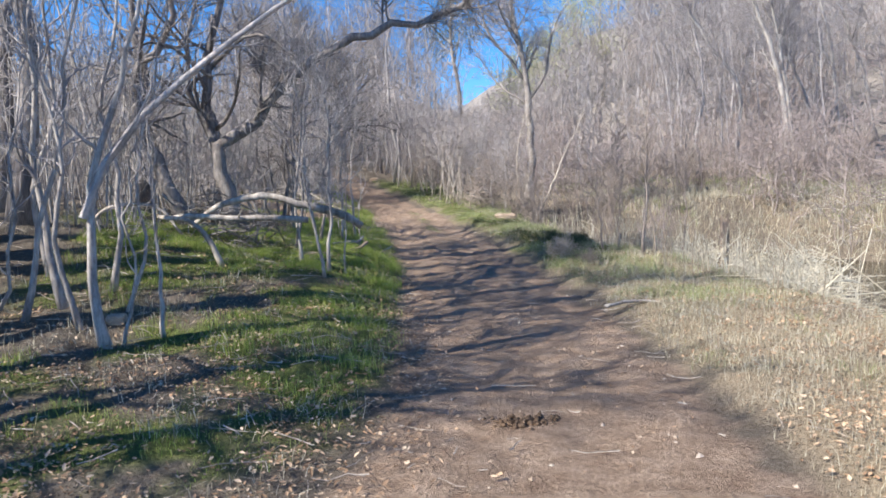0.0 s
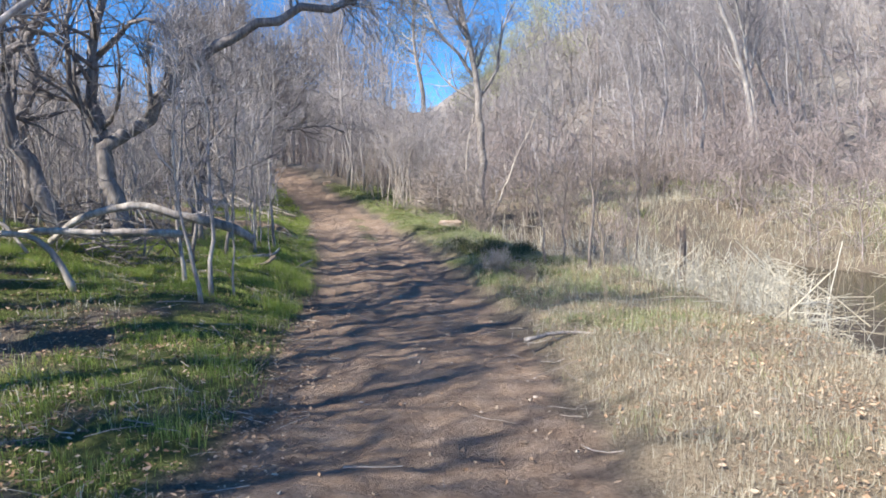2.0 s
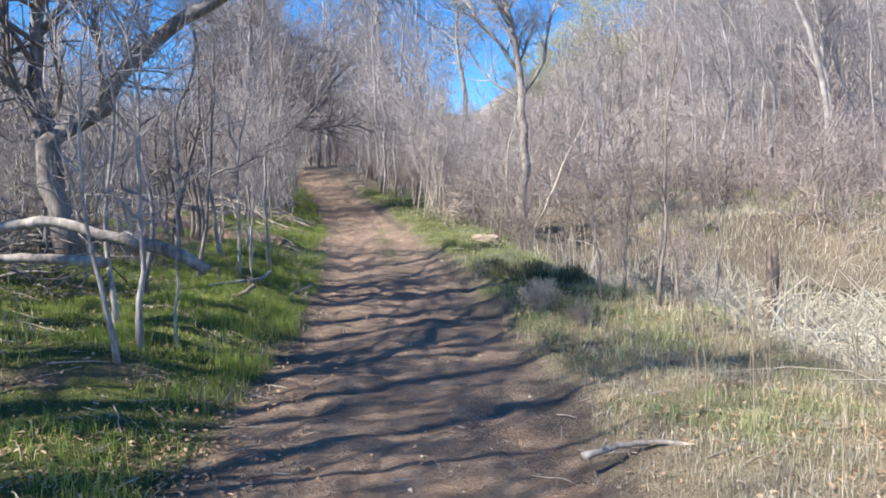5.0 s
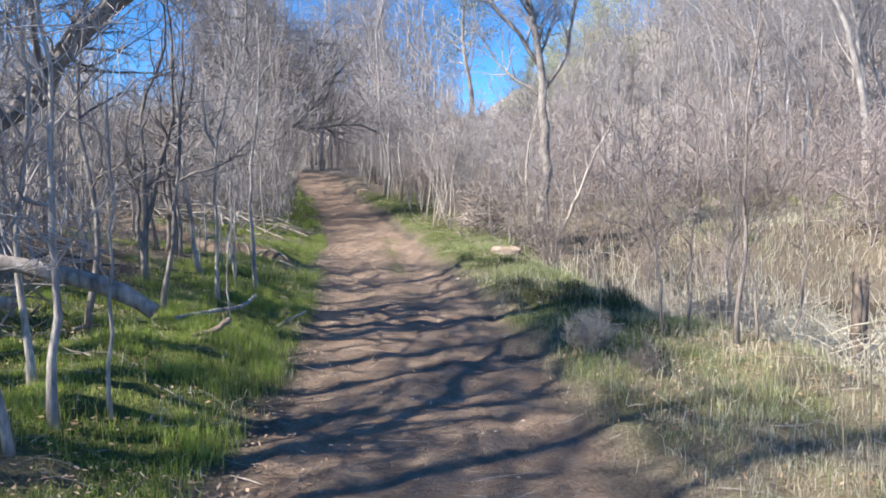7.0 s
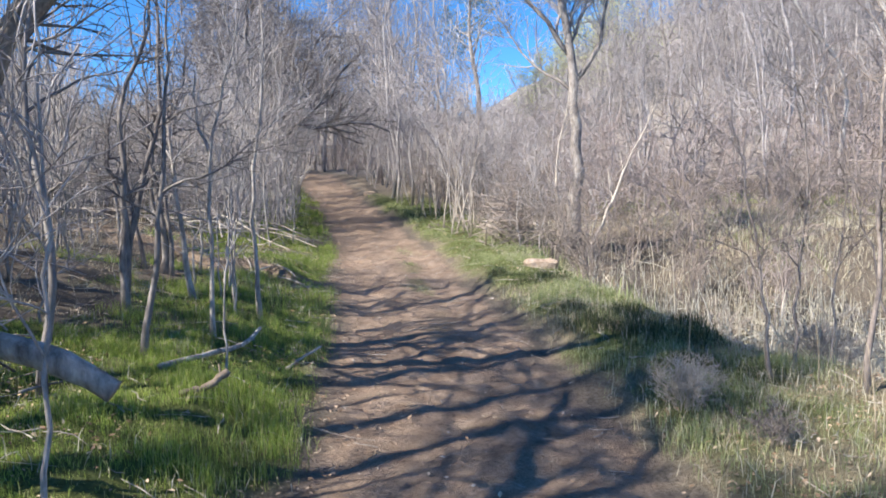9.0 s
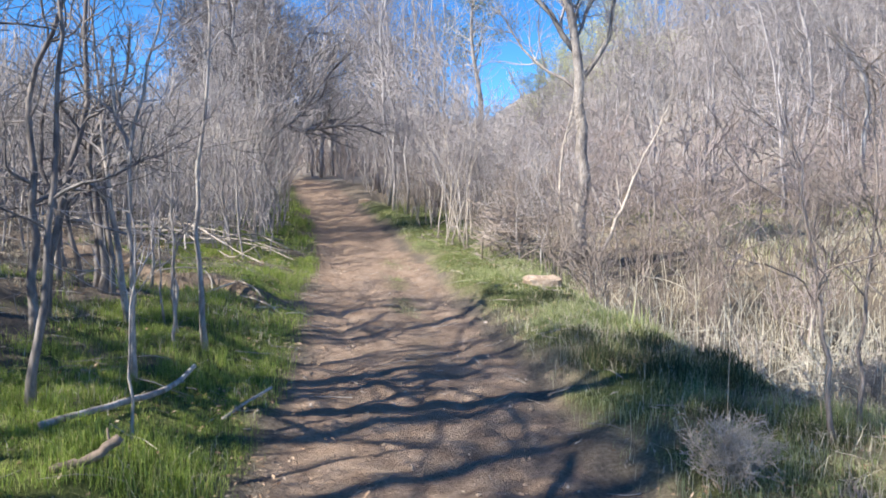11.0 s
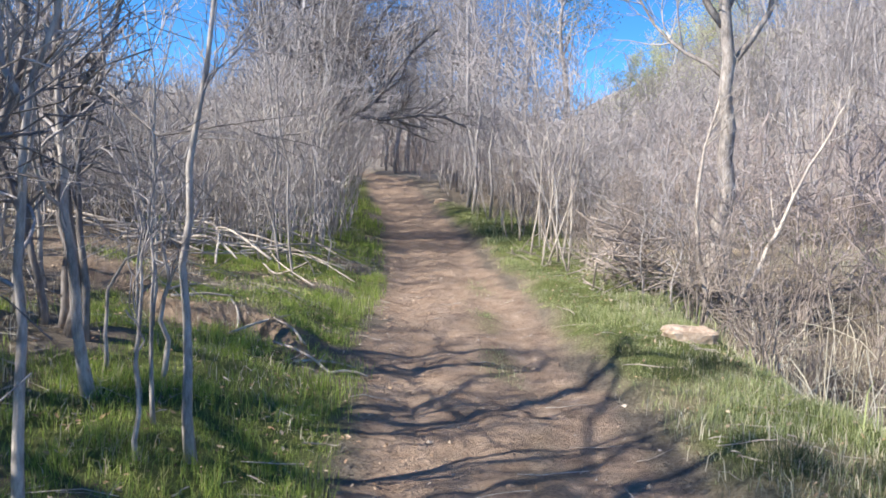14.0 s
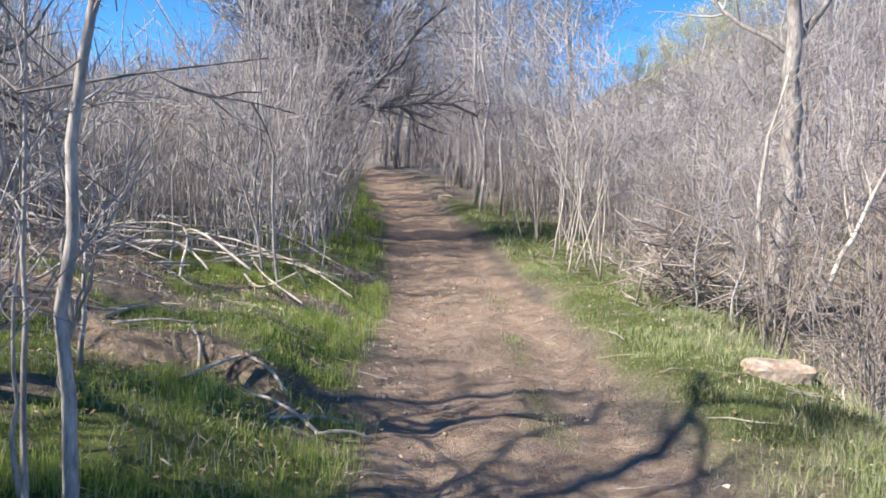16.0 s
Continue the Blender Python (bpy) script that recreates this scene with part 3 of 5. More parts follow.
def pale_trees():
    spec = [((14.5, 27), [(0, 0, 0), (-0.3, 0, 2.9), (-1.2, 0, 5.7), (-2.0, 0, 9)], 0.15), ((12.8, 27.5), [(0, 0, 0), (0, 0, 1.8), (0, 0, 3.3), (-1.2, 0, 5.0), (-2.6, 0, 7.5)], 0.10),
            ((15.4, 28), [(0, 0, 0), (-0.5, 0, 3), (-1.0, 0, 6), (-1.5, 0, 9)], 0.11), ((17, 29), [(0, 0, 0), (-0.9, 0, 3), (-2.4, 0, 6), (-4, 0, 8.5)], 0.10),
            ((19, 31), [(0, 0, 0), (-0.4, 0, 4), (-1.4, 0, 8), (-2, 0, 10)], 0.12),
            ((22, 33), [(0, 0, 0), (-0.8, 0, 3.5), (-2.2, 0, 7), (-3, 0, 10)], 0.12)]
    for i, (p, tr, r) in enumerate(spec):
        grow("cottonwood_tree", "slender pale-barked bare tree on the far bank", "tree", on(*p), tr, 0.8 * r, M_WHITE, M_FAR, 60 + i, 10, 2.4, 90, 1.3, 700, 0.7, (0.35, 0.98), 30, "pale trees beyond the pond", 0.005, 0.6, 0.14, True, 14)


pale_trees()

# ---- saplings that stand alone ----


def stem(base, pts, r, seed, label="slender bare grey sapling beside the trail", limbs=14, limb_len=0.8, material=M_STEM, extra=(), twigs=130, span=(0.3, 0.98), crown=M_TWIG, up=0.09):
    return grow("sapling", label, "sapling", base, pts, r, material, crown, seed, limbs, limb_len, 3 * limbs, 0.5, twigs, 0.3, span, 42, "saplings beside the trail", 0.0025, 0.55, up, wob=0.26, extra=extra)


stem(on(-3.43, 7.2), [(0, 0, 0), (-0.11, 0, 0.66), (-0.15, 0, 1.72), (-0.14, 0, 2.4), (-0.13, 0, 3.6)], 0.036, 301, material=M_SAPLING)
stem(on(-2.85, 6.3), [(0, 0, 0), (-0.07, 0, 0.52), (-0.11, 0, 1.05), (0.05, 0, 1.65), (0.23, 0, 2.15), (0.38, 0, 2.7), (0.5, 0.1, 3.3)], 0.04, 302, "forked grey sapling with one long arching limb", 7, 0.9, M_SAPLING,
     extra=[([(-0.11, 0, 1.03), (0.2, 0, 1.6), (0.52, 0, 1.94), (1.0, 0, 2.32), (1.52, 0, 2.68), (2.1, 0, 3.05)], 0.034, 0.014)])
stem(on(-2.5, 6.6), [(0, 0, 0), (0.03, 0, 0.4), (0.0, 0, 1.0), (-0.03, 0, 1.8)], 0.02, 303, limbs=5, limb_len=0.5, twigs=25)
stem(on(-2.75, 6.45), [(0, 0, 0), (0.1, 0, 0.5), (0.06, 0, 1.0), (0.2, 0, 1.9)], 0.014, 304, limbs=5, limb_len=0.4, twigs=20)
stem(on(-3.65, 6.9), [(0, 0, 0), (0.12, 0, 0.7), (0.35, 0, 1.6), (0.45, 0, 2.4), (0.8, 0, 3.4)], 0.026, 330, limbs=9, material=M_SAPLING, twigs=60)
stem(on(-3.15, 6.7), [(0, 0, 0), (-0.12, 0, 0.6), (-0.05, 0, 1.5), (-0.25, 0, 2.3), (-0.2, 0, 3.4)], 0.024, 331, limbs=9, material=M_SAPLING, twigs=60)
stem(on(-3.2, 7.7), [(0, 0, 0), (0.1, 0, 0.8), (0.0, 0, 1.7), (0.2, 0, 2.6), (0.15, 0, 3.6)], 0.028, 332, limbs=9, material=M_SAPLING, twigs=60)
stem(on(-2.9, 7.2), [(0, 0, 0), (0.15, 0, 0.6), (0.1, 0, 1.3), (0.35, 0, 2.2), (0.5, 0, 3.0)], 0.018, 333, limbs=9, material=M_SAPLING, twigs=60)
stem(on(-3.85, 8.0), [(0, 0, 0), (-0.1, 0, 0.8), (0.15, 0, 1.7), (0.1, 0, 2.7), (0.35, 0, 3.6)], 0.03, 334, limbs=9, material=M_SAPLING, twigs=60)
stem(on(-1.28, 8.9), [(0, 0, 0), (-0.07, 0, 0.43), (-0.15, 0, 0.86), (-0.16, 0, 1.66), (-0.09, 0, 2.4)], 0.02, 305)
stem(on(-1.24, 9.3), [(0, 0, 0), (0.04, 0, 0.7), (0.03, 0, 1.28), (0.07, 0, 1.8), (-0.14, 0, 2.6)], 0.024, 306, limbs=12)
stem(on(-1.05, 9.6), [(0, 0, 0), (0.02, 0, 0.6), (0.06, 0, 1.3), (0.0, 0, 2.2)], 0.012, 307, limbs=7)
stem(on(-1.6, 9.9), [(0, 0, 0), (-0.05, 0, 0.8), (0.05, 0, 1.6), (-0.1, 0, 2.9)], 0.022, 308, limbs=12)
stem(on(-1.93, 13.5), [(0, 0, 0), (0.0, 0, 1.3), (-0.04, 0, 1.6), (0.19, 0, 2.3), (0.3, 0, 3.1)], 0.032, 309, "crooked dark oak sapling with hanging twigs", 11, 0.8, M_OAK, twigs=80, crown=M_OAK, up=0.07)
stem(on(-2.14, 14.2), [(0, 0, 0), (0.09, 0, 0.56), (0.16, 0, 1.04), (0.3, 0, 1.55), (0.33, 0, 2.2), (0.3, 0, 3.2)], 0.035, 310, "crooked dark oak sapling with hanging twigs", 11, 0.8, M_OAK, twigs=80, crown=M_OAK, up=0.07)
stem(on(-1.14, 12.96), [(0, 0, 0), (0.0, 0, 0.7), (0.0, 0, 1.1), (0.03, 0, 1.5), (0.12, 0, 1.9), (0.3, 0, 2.6)], 0.02, 311, limbs=12, extra=[([(0.03, 0, 1.48), (-0.03, 0, 1.62), (-0.06, 0, 2.1)], 0.014, 0.006)])


def over(base, rows):
    """Points given in the world, taken from the base."""
    return [(x - base[0], y - base[1], z - base[2]) for x, y, z in rows]


POLE = on(-0.95, 14.07)
stem(POLE, [(0, 0, 0), (0.01, 0, 0.62), (0.02, 0, 1.0), (0.02, 0, 1.45), (0.05, 0, 1.8), (0.1, 0, 3.0)], 0.023, 312, "straight grey sapling pole at the bank's edge", 5, 0.6, twigs=25, span=(0.55, 0.98))
CLUMP = on(-2.12, 15.4)
stem(CLUMP, [(0, 0, 0)] + over(CLUMP, [(-2.10, 15.4, 1.3), (-2.12, 15.4, 1.63), (-2.18, 15.4, 2.1), (-2.10, 15.4, 2.36), (-1.92, 15.4, 2.65), (-1.8, 15.4, 3.3)]), 0.04, 340, "gnarled dark oak stem in a clump on the bank", 16, 0.9, M_OAK, twigs=120, crown=M_OAK, up=-0.01,
     extra=[(over(CLUMP, [(-2.05, 15.3, 2.42), (-1.6, 14.6, 2.3), (-1.36, 14.12, 2.25), (-1.26, 14.1, 2.13), (-1.12, 14.1, 2.05), (-0.93, 14.1, 2.06), (-0.65, 14.1, 2.16), (-0.45, 14.15, 2.17)]), 0.011, 0.002), (over(CLUMP, [(-1.98, 15.4, 2.6), (-2.13, 15.4, 2.55), (-2.2, 15.4, 2.3)]), 0.03, 0.015)])
for i, (dx, dy, pts, r) in enumerate(((-0.08, 0.1, [(-2.16, 15.45, 1.3), (-2.2, 15.45, 1.7), (-2.22, 15.45, 2.55), (-2.26, 15.45, 3.2)], 0.03), (0.08, 0.0, [(-2.04, 15.4, 1.3), (-2.08, 15.4, 1.72), (-2.05, 15.4, 2.03), (-1.94, 15.4, 2.43), (-1.97, 15.4, 3.1)], 0.026),
                                      (-0.25, 0.15, [(-2.42, 15.5, 1.4), (-2.5, 15.5, 2.0), (-2.42, 15.5, 3.0)], 0.024), (-0.5, 0.3, [(-2.6, 15.7, 1.5), (-2.75, 15.7, 2.1), (-2.6, 15.7, 3.0)], 0.03))):
    foot = on(-2.12 + dx, 15.4 + dy)
    stem(foot, [(0, 0, 0)] + over(foot, pts), r, 341 + i, "crooked dark oak stem in a clump on the bank", 10, 0.8, M_OAK, twigs=70, crown=M_OAK, up=-0.01)
for i, (x, y, pts, r) in enumerate(((-1.2, 14.3, [(-1.2, 14.3, 1.43), (-1.19, 14.3, 1.85), (-1.2, 14.3, 2.2), (-1.26, 14.3, 2.7)], 0.011), (-1.38, 14.62, [(-1.38, 14.6, 1.42), (-1.37, 14.6, 1.67), (-1.43, 14.6, 2.04)], 0.01),
                                    (-1.7, 14.95, [(-1.64, 15.0, 1.35), (-1.31, 15.0, 1.58), (-1.22, 15.0, 1.75), (-1.1, 15.0, 2.0)], 0.012), (-1.9, 16.2, [(-1.88, 16.2, 1.5), (-1.93, 16.2, 2.2), (-1.8, 16.2, 2.9)], 0.014), (-2.9, 16.6, [(-2.95, 16.6, 1.7), (-2.85, 16.6, 2.4), (-2.9, 16.6, 3.3)], 0.02))):
    foot = on(x, y)
    stem(foot, [(0, 0, 0)] + over(foot, pts), r, 350 + i, "thin bleached sapling stem on the bank", 5, 0.5, twigs=24)
stem(on(-1.62, 14.6), [(0, 0, 0), (-0.06, 0, 0.35), (-0.1, 0, 0.65), (-0.16, 0, 1.1), (-0.18, 0, 1.6), (-0.25, 0, 2.6)], 0.03, 313, limbs=12)
stem(on(-1.11, 13.9), [(0, 0, 0), (-0.01, 0, 0.52), (0.0, 0, 1.0), (0.05, 0, 1.5)], 0.012, 314, limbs=4, limb_len=0.4, twigs=15)
stem(on(-1.35, 14.9), [(0, 0, 0), (0.05, 0, 0.5), (0.02, 0, 0.9), (-0.1, 0, 1.7)], 0.016, 315, limbs=6)
stem(on(-1.75, 11.2), [(0, 0, 0), (0.08, 0, 0.8), (-0.05, 0, 1.6), (0.15, 0, 2.8)], 0.026, 316, "crooked dark oak sapling with hanging twigs", 11, 0.8, M_OAK, twigs=80, crown=M_OAK, up=0.07)
stem(on(-1.45, 12.2), [(0, 0, 0), (0.12, 0, 0.8), (0.2, 0, 1.4), (0.25, 0, 2.6)], 0.024, 317, "crooked dark oak sapling with hanging twigs", 11, 0.8, M_OAK, twigs=80, crown=M_OAK, up=0.07)
stem(on(-0.85, 12.0), [(0, 0, 0), (0.0, 0, 0.6), (0.05, 0, 1.0), (-0.02, 0, 1.6)], 0.009, 318, limbs=4, limb_len=0.3, twigs=10)
for i, (x, y) in enumerate(((3.42, 11.7), (2.9, 12.0), (3.25, 12.3), (3.7, 11.9), (4.3, 12.4), (3.9, 12.9))):
    tr = ([(0, 0, 0), (0.02, 0, 1.05), (0.03, 0, 2.1), (0.13, 0, 2.6), (0.14, 0, 3.2)], [(0, 0, 0), (-0.06, 0, 0.8), (-0.19, 0, 1.45), (-0.31, 0, 2.0)], [(0, 0, 0), (0.03, 0, 0.8), (0.05, 0, 1.6), (0.0, 0, 2.1)],
          [(0, 0, 0), (-0.1, 0, 0.7), (-0.3, 0, 1.5), (-0.5, 0, 2.1)], [(0, 0, 0), (0.1, 0, 0.9), (0.1, 0, 1.8), (0.25, 0, 2.5)], [(0, 0, 0), (0, 0, 0.8), (0.1, 0, 1.5), (0, 0, 2.0)])[i]
    stem(on(x, y), tr, (0.02, 0.015, 0.014, 0.012, 0.014, 0.012)[i], 320 + i, "slender dark bare sapling on the pond's bank", 9, 0.6, M_BRUSH, twigs=70, crown=M_BRUSH)

# ---- the sapling thickets ----
SAPLINGS = []
FAR_SAPLINGS = []


def sapling_kinds():
    for i in range(10):
        rng = np.random.default_rng(100 + i)
        h = (2.6, 3.2, 3.8, 4.2, 3.0, 2.2, 4.4, 3.5, 4.0, 2.8)[i]
        lean = rng.normal(size=2) * 0.14 * h
        bend = rng.normal(size=2) * 0.05 * h
        trunk = [(0, 0, 0), (lean[0] * 0.2 + bend[0], lean[1] * 0.2 + bend[1], h * 0.35), (lean[0] * 0.6 - bend[0], lean[1] * 0.6, h * 0.7), (lean[0], lean[1], h)]
        ob = grow("sapling", "bare grey sapling with thin upright twigs in a thicket", "sapling", (0, 0, 0), trunk, 0.007 + 0.0027 * h * (0.6 + 0.6 * rng.random()), (M_SAPLING, M_STEM)[i % 2], M_TWIG,
                  200 + i, 12, 0.32 * h, 20, 0.7, 42, 0.4, (0.12, 0.97), 44, "saplings in the thicket", 0.0034, 0.6, 0.08, wob=0.3)
        SAPLINGS.append([ob, False])


sapling_kinds()


def put_sapling(i, x, y, rz, s):
    if y > 16 and -25 < math.degrees(math.atan2(x, y - 11.2)) < -13.5:
        s *= 0.82
    if y > 23.5 or x < -5.6:
        FAR_SAPLINGS.append((x, y, s))
        return
    m = pose(*on(x, y), 0, 0, rz) @ Matrix.Diagonal((s, s, s, 1))
    if SAPLINGS[i][1]:
        copy_thing(SAPLINGS[i][0], m)
    else:
        SAPLINGS[i][1] = True
        SAPLINGS[i][0].matrix_basis = m


def sapling_stand():
    rng = np.random.default_rng(7)
    n = 0
    while n < 170:
        y = 8.5 + 24 * rng.random() ** 0.95
        d = 0.7 + 7.5 * rng.random() ** 1.3
        x = float(np.interp(y, EDGE_Y, EDGE_L)) - d
        if d < 1.7 and (y < 19.5 or rng.random() < 0.3):
            continue
        if (y < 11 and x > -3.6) or (14 < y < 20 and d < 2.6) or (10 < y < 14.5 and x > -2.0):
            continue
        put_sapling(int(rng.integers(10)), x, y, 360 * rng.random(), (0.6 + 0.4 * rng.random()) * (0.85 if 15 < y < 24 else 1.0))
        n += 1
    for k in range(10):
        put_sapling((2, 3, 6, 7, 8)[int(rng.integers(5))], -3.9 - 3.4 * rng.random(), 6.1 + 3.2 * rng.random(), 360 * rng.random(), 0.85 + 0.4 * rng.random())
    for k in range(24):
        put_sapling(int(rng.integers(10)), -3.7 - 7 * rng.random() ** 1.3, 7.6 + 6 * rng.random(), 360 * rng.random(), 0.6 + 0.4 * rng.random())
    # crooked stems crowding the bank under the oaks and behind the bare slip
    for k in range(16):
        y = 10.6 + 5 * rng.random()
        put_sapling(int(rng.integers(10)), -2.2 - 3.2 * rng.random(), y, 360 * rng.random(), 0.5 + 0.35 * rng.random())
    for k in range(70):
        y = 19.2 + 7 * rng.random()
        put_sapling(int(rng.integers(10)), float(np.interp(y, EDGE_Y, EDGE_L)) - 0.75 - 3.6 * rng.random() ** 1.2, y, 360 * rng.random(), 0.55 + 0.35 * rng.random())
    n = 0
    while n < 70:
        y = 19.5 + 18 * rng.random()
        d = 1.1 + 4.5 * rng.random() ** 1.3
        x = float(np.interp(y, EDGE_Y, EDGE_R)) + d
        put_sapling(int(rng.integers(10)), x, y, 360 * rng.random(), 0.55 + 0.4 * rng.random())
        n += 1


sapling_stand()

PALE = stem(on(1.95, 21.6), [(0, 0, 0), (0.03, 0, 0.7), (-0.04, 0, 1.5), (0.05, 0, 2.4)], 0.012, 360, "thin bleached sapling standing on the verge", 7, 0.5, M_DEAD, twigs=30)


def pale_stems():
    rng = np.random.default_rng(36)
    for i in range(26):
        y = 20.8 + 8.5 * rng.random()
        x = float(np.interp(y, EDGE_Y, EDGE_R)) + 0.75 + 0.9 * rng.random()
        s = 0.7 + 0.6 * rng.random()
        copy_thing(PALE, pose(*on(x, y), 8 * rng.normal(), 8 * rng.normal(), 360 * rng.random()) @ Matrix.Diagonal((s, s, s, 1)))


pale_stems()

# ---- woods and thickets that nobody could count ----


def prototype(seed, h, r, limbs, limb_len, branches, branch_len, twigs, twig_len, least, lean=(0, 0), span=(0.25, 0.97), angle=36, trunk_sides=6):
    rng = np.random.default_rng(seed)
    T = line([(0, 0, 0), (lean[0] * 0.2, lean[1] * 0.2, h * 0.35), (lean[0] * 0.6, lean[1] * 0.6, h * 0.7), (lean[0], lean[1], h)], 8)
    T[1:-1] += rng.normal(size=(6, 3)) * h * 0.012
    T = T[None]
    R = (r * (1 - 0.75 * np.linspace(0, 1, 8)))[None]
    trunk, crown = tubes(Geo(), T, R, trunk_sides), Geo()
    P1, R1 = sprout(rng, T, R, limbs, span, angle, limb_len, 4, 0.12, 0.14, 0.55, 0.8, least * 1.4)
    tubes(crown, P1, R1, 3)
    P2, R2 = sprout(rng, P1, R1, branches, (0.15, 0.98), 50, branch_len, 3, 0.08, 0.28, 0.6, 0.7, least)
    tubes(crown, P2, R2, 3)
    if twigs:
        P3, R3 = sprout(rng, P2, R2, twigs, (0.1, 1.0), 55, twig_len, 2, 0.04, 0.3, 0.6, 0.6, least)
        tubes(crown, P3, R3, 3)
    return trunk, crown


def scatter(geo, proto, places):
    """Copies of a prototype's geometry at rows of (x, y, z, turn, scale)."""
    if not len(places):
        return
    V = np.concatenate(proto.v)
    pl = np.asarray(places, float)
    c, s = np.cos(pl[:, 3])[:, None], np.sin(pl[:, 3])[:, None]
    k = pl[:, 4][:, None]
    X = (c * V[:, 0] - s * V[:, 1]) * k + pl[:, 0][:, None]
    Y = (s * V[:, 0] + c * V[:, 1]) * k + pl[:, 1][:, None]
    Z = V[:, 2] * k + pl[:, 2][:, None]
    off = (np.arange(len(pl)) * len(V))[:, None, None]
    q = np.concatenate(proto.q)[None] + off if proto.q else None
    t = np.concatenate(proto.t)[None] + off if proto.t else None
    geo.add(np.stack([X, Y, Z], -1), q, t)


def stuff(name, geo, material, label, category, shade=True):
    return tagged(new(name, geo.mesh(name, material, shade)), label, category, kind="stuff")


def wood(name, label, protos, places, trunk_mat, crown_mat, seed):
    rng = np.random.default_rng(seed)
    which = rng.integers(len(protos), size=len(places))
    trunks, crowns = Geo(), Geo()
    for i, (tr, cr) in enumerate(protos):
        scatter(trunks, tr, places[which == i])
        scatter(crowns, cr, places[which == i])
    ob = thing(name, label, "woods")
    ob["kind"] = "stuff"
    part("trunks", trunks, trunk_mat, ob)
    part("crowns", crowns, crown_mat, ob)


def rows_at(rng, x, y, turn=None, lo=0.7, hi=1.2):
    n = len(x)
    return np.stack([x, y, land(x, y) - 0.05, 2 * np.pi * rng.random(n) if turn is None else turn, lo + (hi - lo) * rng.random(n)], -1)


def cap(rows, h):
    """Lower the trees where the valley opens to the sky, ahead and to the right."""
    az = np.degrees(np.arctan2(rows[:, 0], rows[:, 1] - 4))
    far = np.hypot(rows[:, 0], rows[:, 1] - 4)
    most = np.interp(az, (3.5, 5, 6.5, 9, 12, 15, 18, 20, 24, 28), (30, 9, 5.6, 6.2, 8.3, 10.6, 12.8, 15, 22, 30))
    top = 1.6 + far * np.tan(np.radians(most))
    uneven = 0.6 + 0.42 * np.random.default_rng(9).random(len(rows))
    rows[:, 4] = np.minimum(rows[:, 4], np.maximum(top - rows[:, 2], 0.6) / h * uneven)


def cap_left(rows, h):
    """Keep the growth low where the sky shows over the bank."""
    az = np.degrees(np.arctan2(rows[:, 0], rows[:, 1] - 11.2))
    far = np.hypot(rows[:, 0], rows[:, 1] - 11.2)
    most = np.interp(az, (-30, -24, -16, -13, -11), (14, 7.0, 7.5, 10, 30))
    top = 1.78 + far * np.tan(np.radians(most))
    hit = (far > 8) & (rows[:, 1] > 15)
    rows[hit, 4] = np.minimum(rows[hit, 4], (np.maximum(top - rows[:, 2], 0.9) / h)[hit])
    return rows


